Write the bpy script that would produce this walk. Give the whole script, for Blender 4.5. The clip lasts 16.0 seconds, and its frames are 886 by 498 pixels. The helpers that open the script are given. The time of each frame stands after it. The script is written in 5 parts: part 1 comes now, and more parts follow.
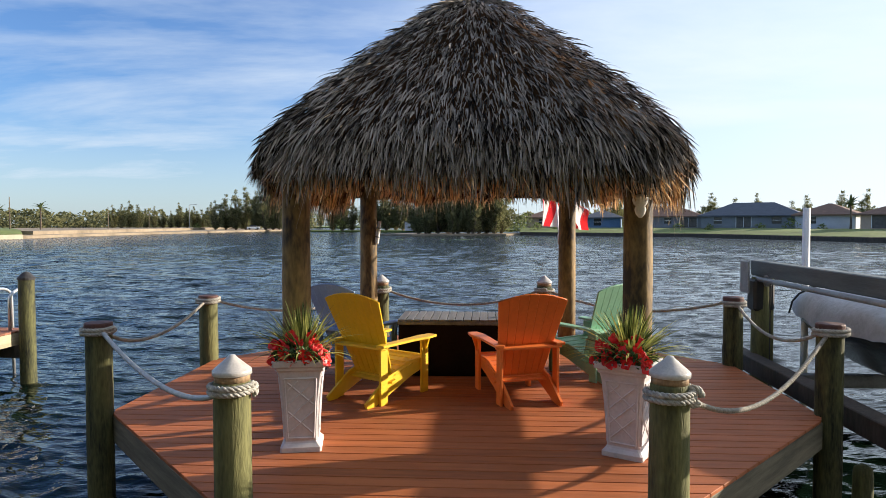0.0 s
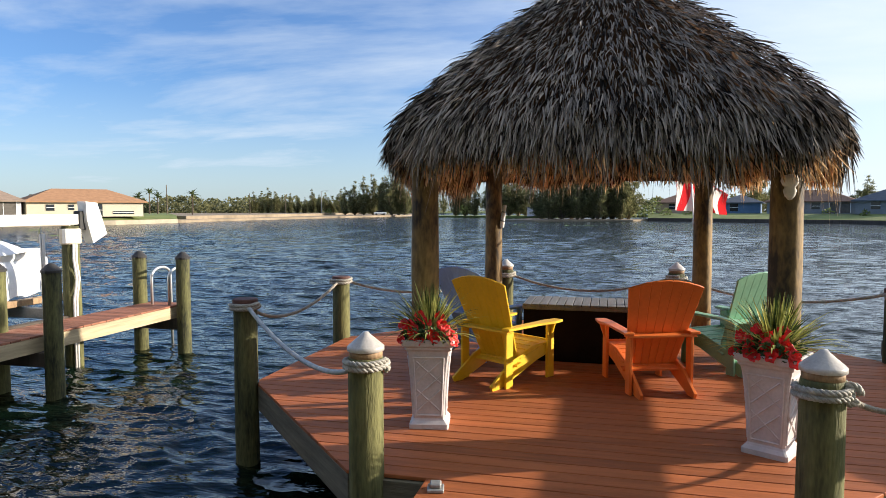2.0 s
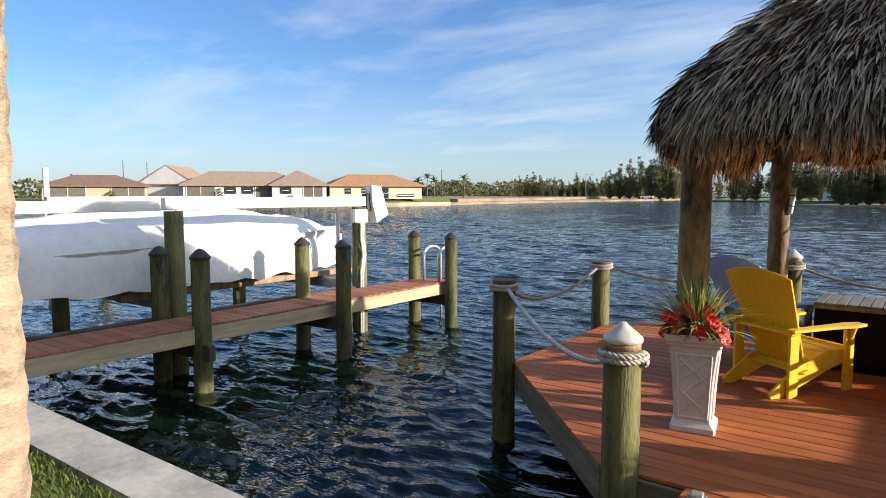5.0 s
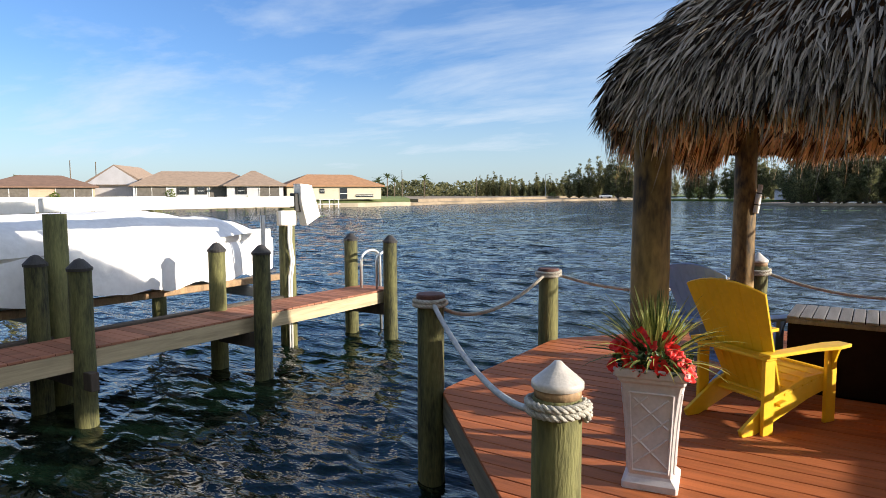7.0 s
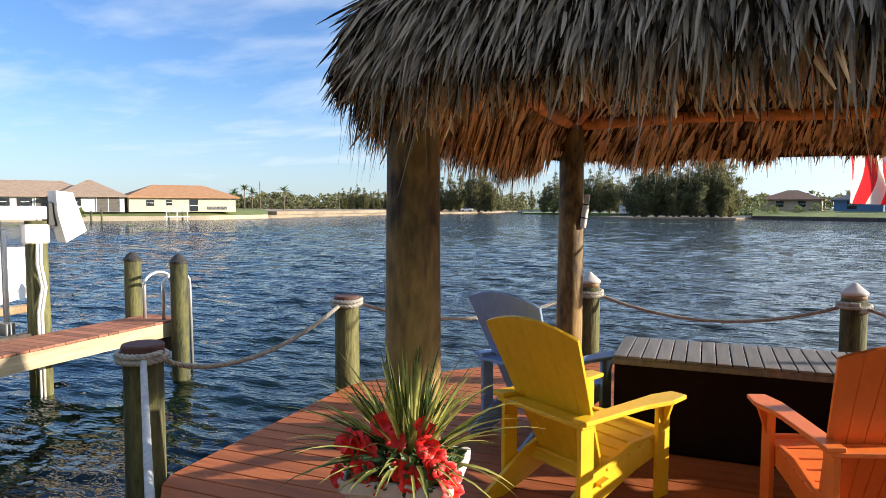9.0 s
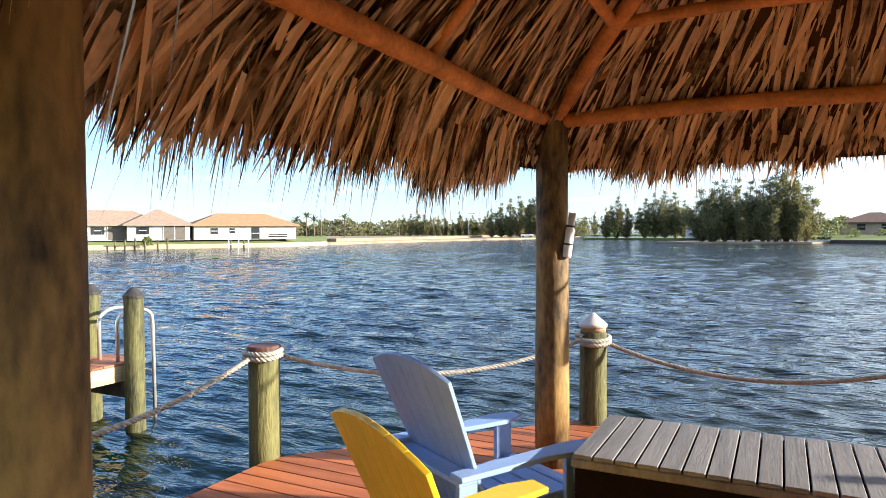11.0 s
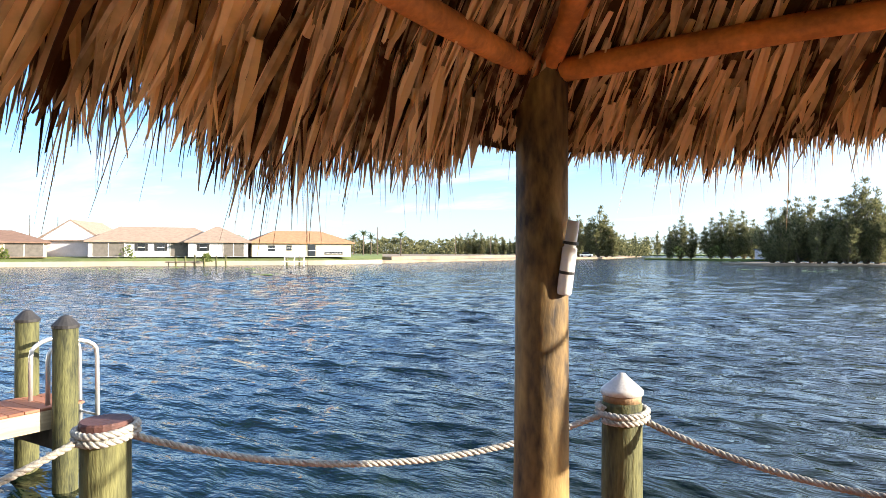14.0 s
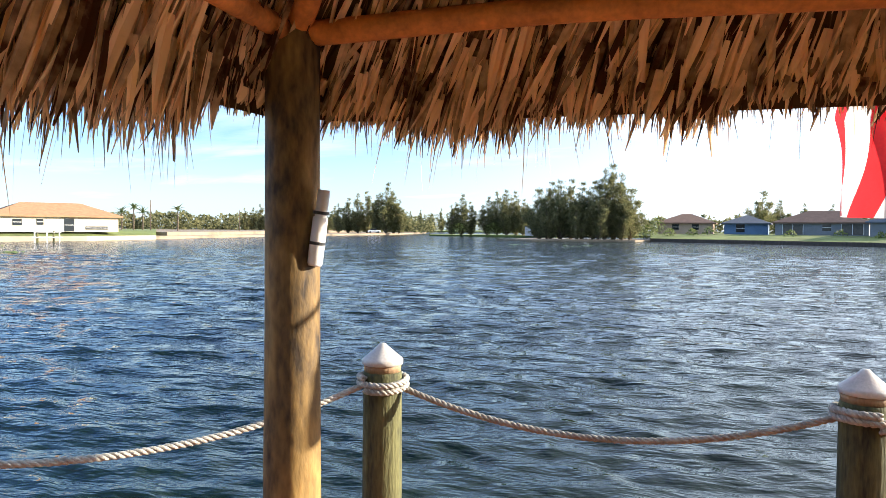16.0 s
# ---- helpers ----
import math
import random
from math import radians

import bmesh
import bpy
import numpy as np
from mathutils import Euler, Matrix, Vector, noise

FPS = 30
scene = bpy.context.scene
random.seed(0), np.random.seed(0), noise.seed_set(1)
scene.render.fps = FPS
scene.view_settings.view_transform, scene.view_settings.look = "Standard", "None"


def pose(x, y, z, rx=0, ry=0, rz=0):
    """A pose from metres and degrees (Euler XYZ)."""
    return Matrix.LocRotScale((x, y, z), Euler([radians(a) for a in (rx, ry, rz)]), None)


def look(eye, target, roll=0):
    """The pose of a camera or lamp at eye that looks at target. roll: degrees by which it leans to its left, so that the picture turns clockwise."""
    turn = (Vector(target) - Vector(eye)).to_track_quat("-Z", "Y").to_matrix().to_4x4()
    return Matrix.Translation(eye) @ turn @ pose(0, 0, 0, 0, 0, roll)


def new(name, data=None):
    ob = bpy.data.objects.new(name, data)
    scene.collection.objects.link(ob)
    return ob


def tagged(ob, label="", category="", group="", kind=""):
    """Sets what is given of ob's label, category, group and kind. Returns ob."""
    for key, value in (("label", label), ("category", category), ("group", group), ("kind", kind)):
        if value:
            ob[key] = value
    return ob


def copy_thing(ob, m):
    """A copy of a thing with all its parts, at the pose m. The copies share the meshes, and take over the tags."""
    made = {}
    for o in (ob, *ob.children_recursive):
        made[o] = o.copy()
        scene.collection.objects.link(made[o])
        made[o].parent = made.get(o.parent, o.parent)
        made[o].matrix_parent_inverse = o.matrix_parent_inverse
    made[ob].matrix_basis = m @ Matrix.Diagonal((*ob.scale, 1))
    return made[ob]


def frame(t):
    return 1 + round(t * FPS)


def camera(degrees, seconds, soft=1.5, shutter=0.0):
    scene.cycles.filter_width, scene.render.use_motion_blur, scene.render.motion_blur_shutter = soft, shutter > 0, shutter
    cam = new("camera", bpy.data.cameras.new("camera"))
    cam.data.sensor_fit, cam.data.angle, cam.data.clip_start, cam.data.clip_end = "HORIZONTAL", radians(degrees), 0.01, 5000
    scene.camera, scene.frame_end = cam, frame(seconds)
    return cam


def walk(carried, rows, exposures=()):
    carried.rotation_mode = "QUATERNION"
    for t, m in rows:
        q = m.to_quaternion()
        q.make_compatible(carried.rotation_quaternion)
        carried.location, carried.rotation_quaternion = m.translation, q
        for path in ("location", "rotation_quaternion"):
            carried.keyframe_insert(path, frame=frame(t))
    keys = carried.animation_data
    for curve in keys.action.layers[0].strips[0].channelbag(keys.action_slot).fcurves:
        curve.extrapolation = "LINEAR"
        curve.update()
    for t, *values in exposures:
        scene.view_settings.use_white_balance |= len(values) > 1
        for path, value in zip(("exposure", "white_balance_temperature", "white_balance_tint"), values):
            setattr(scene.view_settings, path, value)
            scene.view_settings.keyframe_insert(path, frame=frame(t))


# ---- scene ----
cam = camera(68.0, 16.0, soft=0.7)
PATH = [
    (0, (0.317, -0.239, 1.685), (0.194, 1.755, 1.608), -0.1),
    (0.5, (0.288, -0.237, 1.691), (0.089, 1.75, 1.597), -0.2),
    (1, (0.282, -0.225, 1.681), (-0.012, 1.751, 1.576), -0.2),
    (1.5, (0.289, -0.223, 1.672), (-0.105, 1.735, 1.556), -0.1),
    (2, (0.276, -0.24, 1.664), (-0.212, 1.695, 1.544), -0.1),
    (2.5, (0.282, -0.22, 1.67), (-0.303, 1.688, 1.537), -0.2),
    (3, (0.29, -0.202, 1.667), (-0.396, 1.672, 1.529), -0.1),
    (3.5, (0.281, -0.201, 1.67), (-0.518, 1.627, 1.523), -0.1),
    (4, (0.306, -0.182, 1.673), (-0.637, 1.575, 1.509), -0.3),
    (4.5, (0.271, -0.195, 1.66), (-0.804, 1.483, 1.491), -0.0),
    (4.7, (0.262, -0.170, 1.658), (-0.870, 1.470, 1.489), 0.0),
    (5.3, (0.225, -0.020, 1.655), (-1.002, 1.550, 1.486), 0.0),
    (6, (0.110, 0.330, 1.648), (-1.133, 1.887, 1.479), 0.0),
    (6.8, (-0.022, 0.775, 1.642), (-1.182, 2.395, 1.473), -0.1),
    (7, (-0.041, 0.94, 1.64), (-1.141, 2.601, 1.471), -0.2),
    (7.5, (-0.089, 1.348, 1.628), (-1.039, 3.1, 1.464), -0.3),
    (8, (-0.156, 1.749, 1.629), (-0.957, 3.575, 1.464), -0.1),
    (8.5, (-0.159, 2.131, 1.626), (-0.913, 3.977, 1.478), 0.1),
    (9, (-0.079, 2.517, 1.612), (-0.821, 4.37, 1.482), 0.1),
    (11.3, (0.181, 4.408, 1.583), (-0.786, 6.158, 1.548), 0.0),
    (11.5, (0.184, 4.571, 1.575), (-0.818, 6.302, 1.55), 0.3),
    (12, (0.129, 4.911, 1.571), (-0.927, 6.609, 1.567), 0.4),
    (12.5, (0.03, 5.217, 1.591), (-1.073, 6.886, 1.605), 0.3),
    (13, (-0.019, 5.557, 1.579), (-1.135, 7.216, 1.602), 0.2),
    (13.5, (-0.064, 5.812, 1.585), (-1.166, 7.481, 1.617), 0.1),
    (14, (-0.1, 5.942, 1.595), (-1.17, 7.631, 1.602), 0.1),
    (14.5, (-0.049, 6.011, 1.577), (-1.042, 7.746, 1.551), 0.2),
    (15.2, (0.018, 6.047, 1.574), (-0.779, 7.881, 1.524), 0.2),
    (15.5, (0.005, 6.057, 1.585), (-0.682, 7.934, 1.524), 0.6),
    (16, (0.015, 6.057, 1.572), (-0.472, 7.995, 1.509), 0.4),
]
EXPOSURES = [(0.0, 0.9), (7.5, 0.92), (9.2, 1.15), (11.3, 1.68), (13.0, 1.72), (16.0, 1.66)]
walk(cam, [(t, look(eye, aim, roll)) for t, eye, aim, roll in PATH], EXPOSURES)

# ---- world, sun ----
SUN_AZ, SUN_EL = radians(71.0), radians(16.0)
SUN_WAY = Vector((math.sin(SUN_AZ) * math.cos(SUN_EL), math.cos(SUN_AZ) * math.cos(SUN_EL), math.sin(SUN_EL)))
WATER_Z = -0.76


def build_world():
    w = bpy.data.worlds.new("world")
    scene.world = w
    w.use_nodes = True
    nt = w.node_tree
    nt.nodes.clear()
    N, L = nt.nodes.new, nt.links.new
    out, bg, sky = N("ShaderNodeOutputWorld"), N("ShaderNodeBackground"), N("ShaderNodeTexSky")
    sky.sky_type = "NISHITA"
    sky.sun_disc = False
    sky.sun_elevation, sky.sun_rotation = SUN_EL, SUN_AZ
    sky.altitude, sky.air_density, sky.dust_density, sky.ozone_density = 0, 1.0, 0.6, 1.5
    tc = N("ShaderNodeTexCoord")
    sep = N("ShaderNodeSeparateXYZ")
    L(tc.outputs["Generated"], sep.inputs[0])
    # a flat cloud layer: x/z, y/z
    up = N("ShaderNodeMath"); up.operation = "ADD"; up.inputs[1].default_value = 0.12
    L(sep.outputs["Z"], up.inputs[0])
    mx = N("ShaderNodeMath"); mx.operation = "MAXIMUM"; mx.inputs[1].default_value = 0.05
    L(up.outputs[0], mx.inputs[0])
    dx, dy = N("ShaderNodeMath"), N("ShaderNodeMath")
    dx.operation = dy.operation = "DIVIDE"
    L(sep.outputs["X"], dx.inputs[0]); L(mx.outputs[0], dx.inputs[1])
    L(sep.outputs["Y"], dy.inputs[0]); L(mx.outputs[0], dy.inputs[1])
    com = N("ShaderNodeCombineXYZ")
    L(dx.outputs[0], com.inputs[0]); L(dy.outputs[0], com.inputs[1])
    mp = N("ShaderNodeMapping")
    mp.inputs["Rotation"].default_value = (0, 0, radians(-18))
    mp.inputs["Scale"].default_value = (0.6, 1.1, 1)
    L(com.outputs[0], mp.inputs["Vector"])
    n1, n2 = N("ShaderNodeTexNoise"), N("ShaderNodeTexNoise")
    n1.inputs["Scale"].default_value, n1.inputs["Detail"].default_value, n1.inputs["Roughness"].default_value = 0.9, 7, 0.6
    n1.inputs["Distortion"].default_value = 0.25
    n2.inputs["Scale"].default_value, n2.inputs["Detail"].default_value = 0.35, 3
    L(mp.outputs[0], n1.inputs["Vector"]); L(mp.outputs[0], n2.inputs["Vector"])
    mix = N("ShaderNodeMath"); mix.operation = "MULTIPLY_ADD"; mix.inputs[1].default_value = 0.6
    L(n2.outputs["Fac"], mix.inputs[0]); L(n1.outputs["Fac"], mix.inputs[2])
    ramp = N("ShaderNodeValToRGB")
    ramp.color_ramp.elements[0].position, ramp.color_ramp.elements[1].position = 0.74, 1.04
    ramp.color_ramp.elements[0].color, ramp.color_ramp.elements[1].color = (0, 0, 0, 1), (0.75, 0.75, 0.75, 1)
    L(mix.outputs[0], ramp.inputs[0])
    # thin bright veil towards the sun's side of the sky
    dot = N("ShaderNodeVectorMath"); dot.operation = "DOT_PRODUCT"
    dot.inputs[1].default_value = SUN_WAY
    L(tc.outputs["Generated"], dot.inputs[0])
    veil = N("ShaderNodeMapRange"); veil.interpolation_type = "SMOOTHSTEP"
    veil.inputs["From Min"].default_value, veil.inputs["From Max"].default_value = -0.1, 1.0
    veil.inputs["To Max"].default_value = 0.8
    L(dot.outputs["Value"], veil.inputs["Value"])
    low = N("ShaderNodeMapRange"); low.interpolation_type = "SMOOTHSTEP"
    low.inputs["From Min"].default_value, low.inputs["From Max"].default_value = 0.0, 0.2
    low.inputs["To Min"].default_value, low.inputs["To Max"].default_value = 0.42, 0.0
    L(sep.outputs["Z"], low.inputs["Value"])
    m1 = N("ShaderNodeMath"); m1.operation = "MAXIMUM"
    L(ramp.outputs[0], m1.inputs[0]); L(low.outputs[0], m1.inputs[1])
    blue = N("ShaderNodeMix"); blue.data_type = "RGBA"; blue.blend_type = "MULTIPLY"
    blue.inputs["Factor"].default_value = 1.0
    blue.inputs["B"].default_value = SKY_TINT
    L(sky.outputs[0], blue.inputs["A"])
    cm = N("ShaderNodeMix"); cm.data_type = "RGBA"
    L(m1.outputs[0], cm.inputs["Factor"]); L(blue.outputs["Result"], cm.inputs["A"])
    cm.inputs["B"].default_value = CLOUD_COL
    glow = N("ShaderNodeMix"); glow.data_type = "RGBA"
    L(veil.outputs[0], glow.inputs["Factor"]); L(cm.outputs["Result"], glow.inputs["A"])
    glow.inputs["B"].default_value = VEIL_COL
    L(glow.outputs["Result"], bg.inputs["Color"])
    bg.inputs["Strength"].default_value = SKY_STRENGTH
    L(bg.outputs[0], out.inputs[0])


SKY_TINT = (0.98, 1.36, 2.02, 1)
CLOUD_COL = (7.6, 8.6, 9.8, 1)
VEIL_COL = (10.2, 11.2, 12.5, 1)
SKY_STRENGTH = 0.054
build_world()
sun = new("sun", bpy.data.lights.new("sun", "SUN"))
sun.data.energy, sun.data.angle, sun.data.color = 5.0, radians(0.6), (1.0, 0.88, 0.72)
sun.matrix_world = look(SUN_WAY * 50, (0, 0, 0))


# ---- materials ----
def material(name, base, rough=0.7, metal=0.0, vary=0.25, scale=6.0, stretch=(1, 1, 1), bump=0.15, second=None,
             rand=0.0, island=0.0, spec=0.5, transl=0.0, contrast=0.5):
    """Two scales of noise over a base colour, with relief; rand: shade per object; island: shade per loose piece."""
    m = bpy.data.materials.new(name)
    m.use_nodes = True
    nt = m.node_tree
    N, L = nt.nodes.new, nt.links.new
    b = nt.nodes["Principled BSDF"]
    b.inputs["Roughness"].default_value, b.inputs["Metallic"].default_value = rough, metal
    b.inputs["Specular IOR Level"].default_value = spec
    tc, mp = N("ShaderNodeTexCoord"), N("ShaderNodeMapping")
    mp.inputs["Scale"].default_value = stretch
    L(tc.outputs["Object"], mp.inputs["Vector"])
    big, fine = N("ShaderNodeTexNoise"), N("ShaderNodeTexNoise")
    big.inputs["Scale"].default_value, big.inputs["Detail"].default_value = scale, 4
    fine.inputs["Scale"].default_value, fine.inputs["Detail"].default_value = scale * 7, 5
    L(mp.outputs[0], big.inputs["Vector"]); L(mp.outputs[0], fine.inputs["Vector"])
    add = N("ShaderNodeMath"); add.operation = "MULTIPLY_ADD"; add.inputs[1].default_value = 0.55
    L(fine.outputs["Fac"], add.inputs[0]); L(big.outputs["Fac"], add.inputs[2])
    fac = add.outputs[0]
    for kind, amount in (("obj", rand), ("isl", island)):
        if amount:
            src = N("ShaderNodeObjectInfo") if kind == "obj" else N("ShaderNodeNewGeometry")
            sock = src.outputs["Random"] if kind == "obj" else src.outputs["Random Per Island"]
            a = N("ShaderNodeMath"); a.operation = "MULTIPLY_ADD"; a.inputs[1].default_value = amount
            L(sock, a.inputs[0]); L(fac, a.inputs[2])
            c = N("ShaderNodeMath"); c.operation = "SUBTRACT"; c.inputs[1].default_value = amount / 2
            L(a.outputs[0], c.inputs[0])
            fac = c.outputs[0]
    ramp = N("ShaderNodeValToRGB")
    two = second or tuple(c * (1 - vary) for c in base)
    one = tuple(min(1, c * (1 + vary * 0.5)) for c in base)
    e = ramp.color_ramp.elements
    e[0].position, e[1].position = 0.775 - contrast / 2, 0.775 + contrast / 2
    e[0].color, e[1].color = (*two, 1), (*one, 1)
    L(fac, ramp.inputs[0])
    L(ramp.outputs[0], b.inputs["Base Color"])
    if bump:
        bp = N("ShaderNodeBump")
        bp.inputs["Strength"].default_value, bp.inputs["Distance"].default_value = bump, 0.02
        L(fac, bp.inputs["Height"])
        L(bp.outputs[0], b.inputs["Normal"])
    if transl:
        t = N("ShaderNodeBsdfTranslucent")
        L(ramp.outputs[0], t.inputs["Color"])
        ms = N("ShaderNodeMixShader"); ms.inputs[0].default_value = transl
        L(b.outputs[0], ms.inputs[1]); L(t.outputs[0], ms.inputs[2])
        L(ms.outputs[0], nt.nodes["Material Output"].inputs[0])
    return m


def water_material():
    m = bpy.data.materials.new("lake_water")
    m.use_nodes = True
    nt = m.node_tree
    N, L = nt.nodes.new, nt.links.new
    b = nt.nodes["Principled BSDF"]
    b.inputs["Roughness"].default_value, b.inputs["IOR"].default_value = 0.055, 1.333
    tc = N("ShaderNodeTexCoord")
    mp = N("ShaderNodeMapping"); mp.inputs["Rotation"].default_value = (0, 0, radians(-5)); mp.inputs["Scale"].default_value = (0.55, 1.35, 1)
    L(tc.outputs["Object"], mp.inputs["Vector"])
    n1, n2, n3 = N("ShaderNodeTexNoise"), N("ShaderNodeTexNoise"), N("ShaderNodeTexNoise")
    for n, s, d in ((n1, 1.5, 4), (n2, 6.0, 3), (n3, 0.12, 2)):
        n.inputs["Scale"].default_value, n.inputs["Detail"].default_value = s, d
        L(mp.outputs[0], n.inputs["Vector"])
    b1, b2 = N("ShaderNodeBump"), N("ShaderNodeBump")
    b1.inputs["Strength"].default_value, b2.inputs["Strength"].default_value = 1.0, 1.0
    b2.inputs["Distance"].default_value = 0.018
    L(n1.outputs["Fac"], b1.inputs["Height"]); L(n2.outputs["Fac"], b2.inputs["Height"])
    L(b1.outputs[0], b2.inputs["Normal"]); L(b2.outputs[0], b.inputs["Normal"])
    # the open lake is choppier than the sheltered water round the docks
    dist = N("ShaderNodeVectorMath"); dist.operation = "LENGTH"
    L(tc.outputs["Object"], dist.inputs[0])
    for lo, hi, near, out, sock in ((8.0, 50.0, 0.04, 0.55, b1.inputs["Distance"]), (12.0, 90.0, 0.03, 0.10, b.inputs["Roughness"])):
        far = N("ShaderNodeMapRange")
        far.inputs["From Min"].default_value, far.inputs["From Max"].default_value = lo, hi
        far.inputs["To Min"].default_value, far.inputs["To Max"].default_value = near, out
        L(dist.outputs["Value"], far.inputs["Value"]); L(far.outputs[0], sock)
    ramp = N("ShaderNodeValToRGB")
    ramp.color_ramp.elements[0].position, ramp.color_ramp.elements[1].position = 0.35, 0.65
    ramp.color_ramp.elements[0].color, ramp.color_ramp.elements[1].color = (0.003, 0.009, 0.006, 1), (0.006, 0.015, 0.008, 1)
    L(n3.outputs["Fac"], ramp.inputs[0]); L(ramp.outputs[0], b.inputs["Base Color"])
    return m


def glassy(name, colour, rough, alpha=1.0, trans=0.0):
    m = bpy.data.materials.new(name)
    m.use_nodes = True
    b = m.node_tree.nodes["Principled BSDF"]
    b.inputs["Base Color"].default_value = (*colour, 1)
    b.inputs["Roughness"].default_value = rough
    b.inputs["Transmission Weight"].default_value = trans
    b.inputs["Alpha"].default_value = alpha
    return m


M_WATER = water_material()
M_CATWALK = material("catwalk_board", (0.31, 0.135, 0.085), 0.7, vary=0.35, scale=5, stretch=(3, 0.25, 3), bump=0.15, rand=0.5, spec=0.2)
M_DECK = material("deck_board", (0.39, 0.122, 0.044), 0.62, vary=0.32, scale=5, stretch=(0.25, 3, 3), bump=0.12, rand=0.35, spec=0.22)
M_FASCIA = material("deck_fascia", (0.16, 0.145, 0.10), 0.8, vary=0.5, scale=4, stretch=(0.4, 0.4, 5), bump=0.3)
M_DARKWOOD = material("wet_timber", (0.085, 0.065, 0.05), 0.85, vary=0.5, scale=4, stretch=(1, 1, 0.3), bump=0.3)
M_PILE = material("treated_pile", (0.135, 0.132, 0.048), 0.85, vary=0.5, scale=6, stretch=(1.6, 1.6, 0.3), bump=0.6, second=(0.014, 0.017, 0.008), rand=0.25, contrast=0.6)
M_POST = material("hut_post_wood", (0.30, 0.185, 0.055), 0.7, scale=3.2, stretch=(1.4, 1.4, 0.5), bump=0.35, second=(0.03, 0.017, 0.006), rand=0.2, contrast=0.42)
M_RAFTER = material("rafter_wood", (0.74, 0.28, 0.065), 0.7, scale=6, stretch=(1, 1, 1), bump=0.35, second=(0.40, 0.145, 0.035), rand=0.2)
M_PILETOP = material("pile_cap_brown", (0.11, 0.045, 0.035), 0.7, vary=0.4, scale=9, bump=0.3)
M_BLACKCAP = material("black_pile_cap", (0.03, 0.028, 0.028), 0.6, vary=0.4, scale=9, bump=0.2)
M_BAREWOOD = material("bare_wood_band", (0.34, 0.22, 0.12), 0.7, vary=0.5, scale=9, stretch=(1, 1, 0.4), bump=0.4)
M_CAP = material("solar_cap_plastic", (0.52, 0.49, 0.46), 0.3, vary=0.25, scale=12, bump=0.1, spec=0.6)
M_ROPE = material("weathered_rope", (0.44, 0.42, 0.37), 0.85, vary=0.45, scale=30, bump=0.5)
# the same rope with shade put into its colour, for three of the spans
M_ROPE_SHADED = material("rope_shaded", (0.36, 0.33, 0.28), 0.85, vary=0.45, scale=30, bump=0.5)
M_HOSE = material("rope_sleeve", (0.45, 0.47, 0.48), 0.6, vary=0.3, scale=20, bump=0.2)
M_THATCH = material("thatch_weathered", (0.36, 0.31, 0.265), 0.95, scale=3, bump=0.2, second=(0.014, 0.010, 0.008), island=1.0, spec=0.15, contrast=0.62)
M_THATCH_IN = material("thatch_underside", (0.93, 0.60, 0.33), 0.9, scale=3, bump=0.2, second=(0.065, 0.022, 0.008), island=1.0, spec=0.15, contrast=0.85, transl=0.26)
# packed thatch, its brown darkened to paint in the shade between the leaves
M_THATCH_CORE = material("thatch_core_gap_shade", (0.085, 0.042, 0.018), 0.95, scale=8, bump=0.4, spec=0.1)
M_YELLOW = material("yellow_paint", (0.80, 0.50, 0.015), 0.45, vary=0.12, scale=4, bump=0.05, rand=0.06)
M_ORANGE = material("orange_paint", (0.80, 0.20, 0.035), 0.45, vary=0.12, scale=4, bump=0.05, rand=0.06)
M_BLUE = material("blue_paint", (0.22, 0.34, 0.60), 0.5, vary=0.15, scale=4, bump=0.05, rand=0.06)
M_GREEN = material("green_paint", (0.25, 0.50, 0.33), 0.5, vary=0.15, scale=4, bump=0.05, rand=0.06)
M_BOX = material("dark_box_panel", (0.010, 0.005, 0.004), 0.85, vary=0.4, scale=5, bump=0.1, spec=0.1)
M_BOXTOP = material("grey_slat", (0.17, 0.165, 0.165), 0.65, vary=0.35, scale=6, stretch=(3, 0.3, 1), bump=0.2, rand=0.3)
M_PLANTER = material("planter_resin", (0.60, 0.56, 0.56), 0.5, vary=0.18, scale=7, bump=0.12)
M_SOIL = material("potting_soil", (0.03, 0.02, 0.013), 0.95, vary=0.5, scale=30, bump=0.8)
M_BLADE = material("variegated_blade", (0.46, 0.46, 0.13), 0.5, scale=3, bump=0.05, second=(0.03, 0.065, 0.013), rand=1.0, transl=0.25, contrast=0.6)
M_LEAF = material("dark_green_leaf", (0.05, 0.10, 0.02), 0.5, scale=8, bump=0.1, second=(0.02, 0.045, 0.012), island=0.6, transl=0.15)
M_PETAL = material("red_petal", (0.85, 0.02, 0.015), 0.5, scale=18, bump=0.15, second=(0.5, 0.008, 0.008), island=0.4, transl=0.2)
M_STEEL = material("ladder_aluminium", (0.72, 0.72, 0.72), 0.35, metal=0.7, vary=0.15, scale=9, bump=0.05)
M_GALV = material("lift_beam_grey", (0.30, 0.31, 0.31), 0.55, metal=0.3, vary=0.3, scale=5, bump=0.1)
M_LIFTBEAM = material("painted_lift_beam", (0.10, 0.115, 0.115), 0.6, vary=0.35, scale=4, stretch=(1, 0.3, 3), bump=0.15)
M_WHITE = material("white_paint", (0.80, 0.79, 0.77), 0.45, vary=0.1, scale=5, bump=0.05)
M_TARP = material("white_boat_cover", (0.78, 0.78, 0.80), 0.6, vary=0.14, scale=2, bump=0.5)
M_TARP_GREY = material("grey_boat_cover", (0.48, 0.49, 0.52), 0.6, vary=0.25, scale=2.5, bump=0.6)
M_HULL = material("dark_hull", (0.02, 0.025, 0.04), 0.25, vary=0.3, scale=3, bump=0.05)
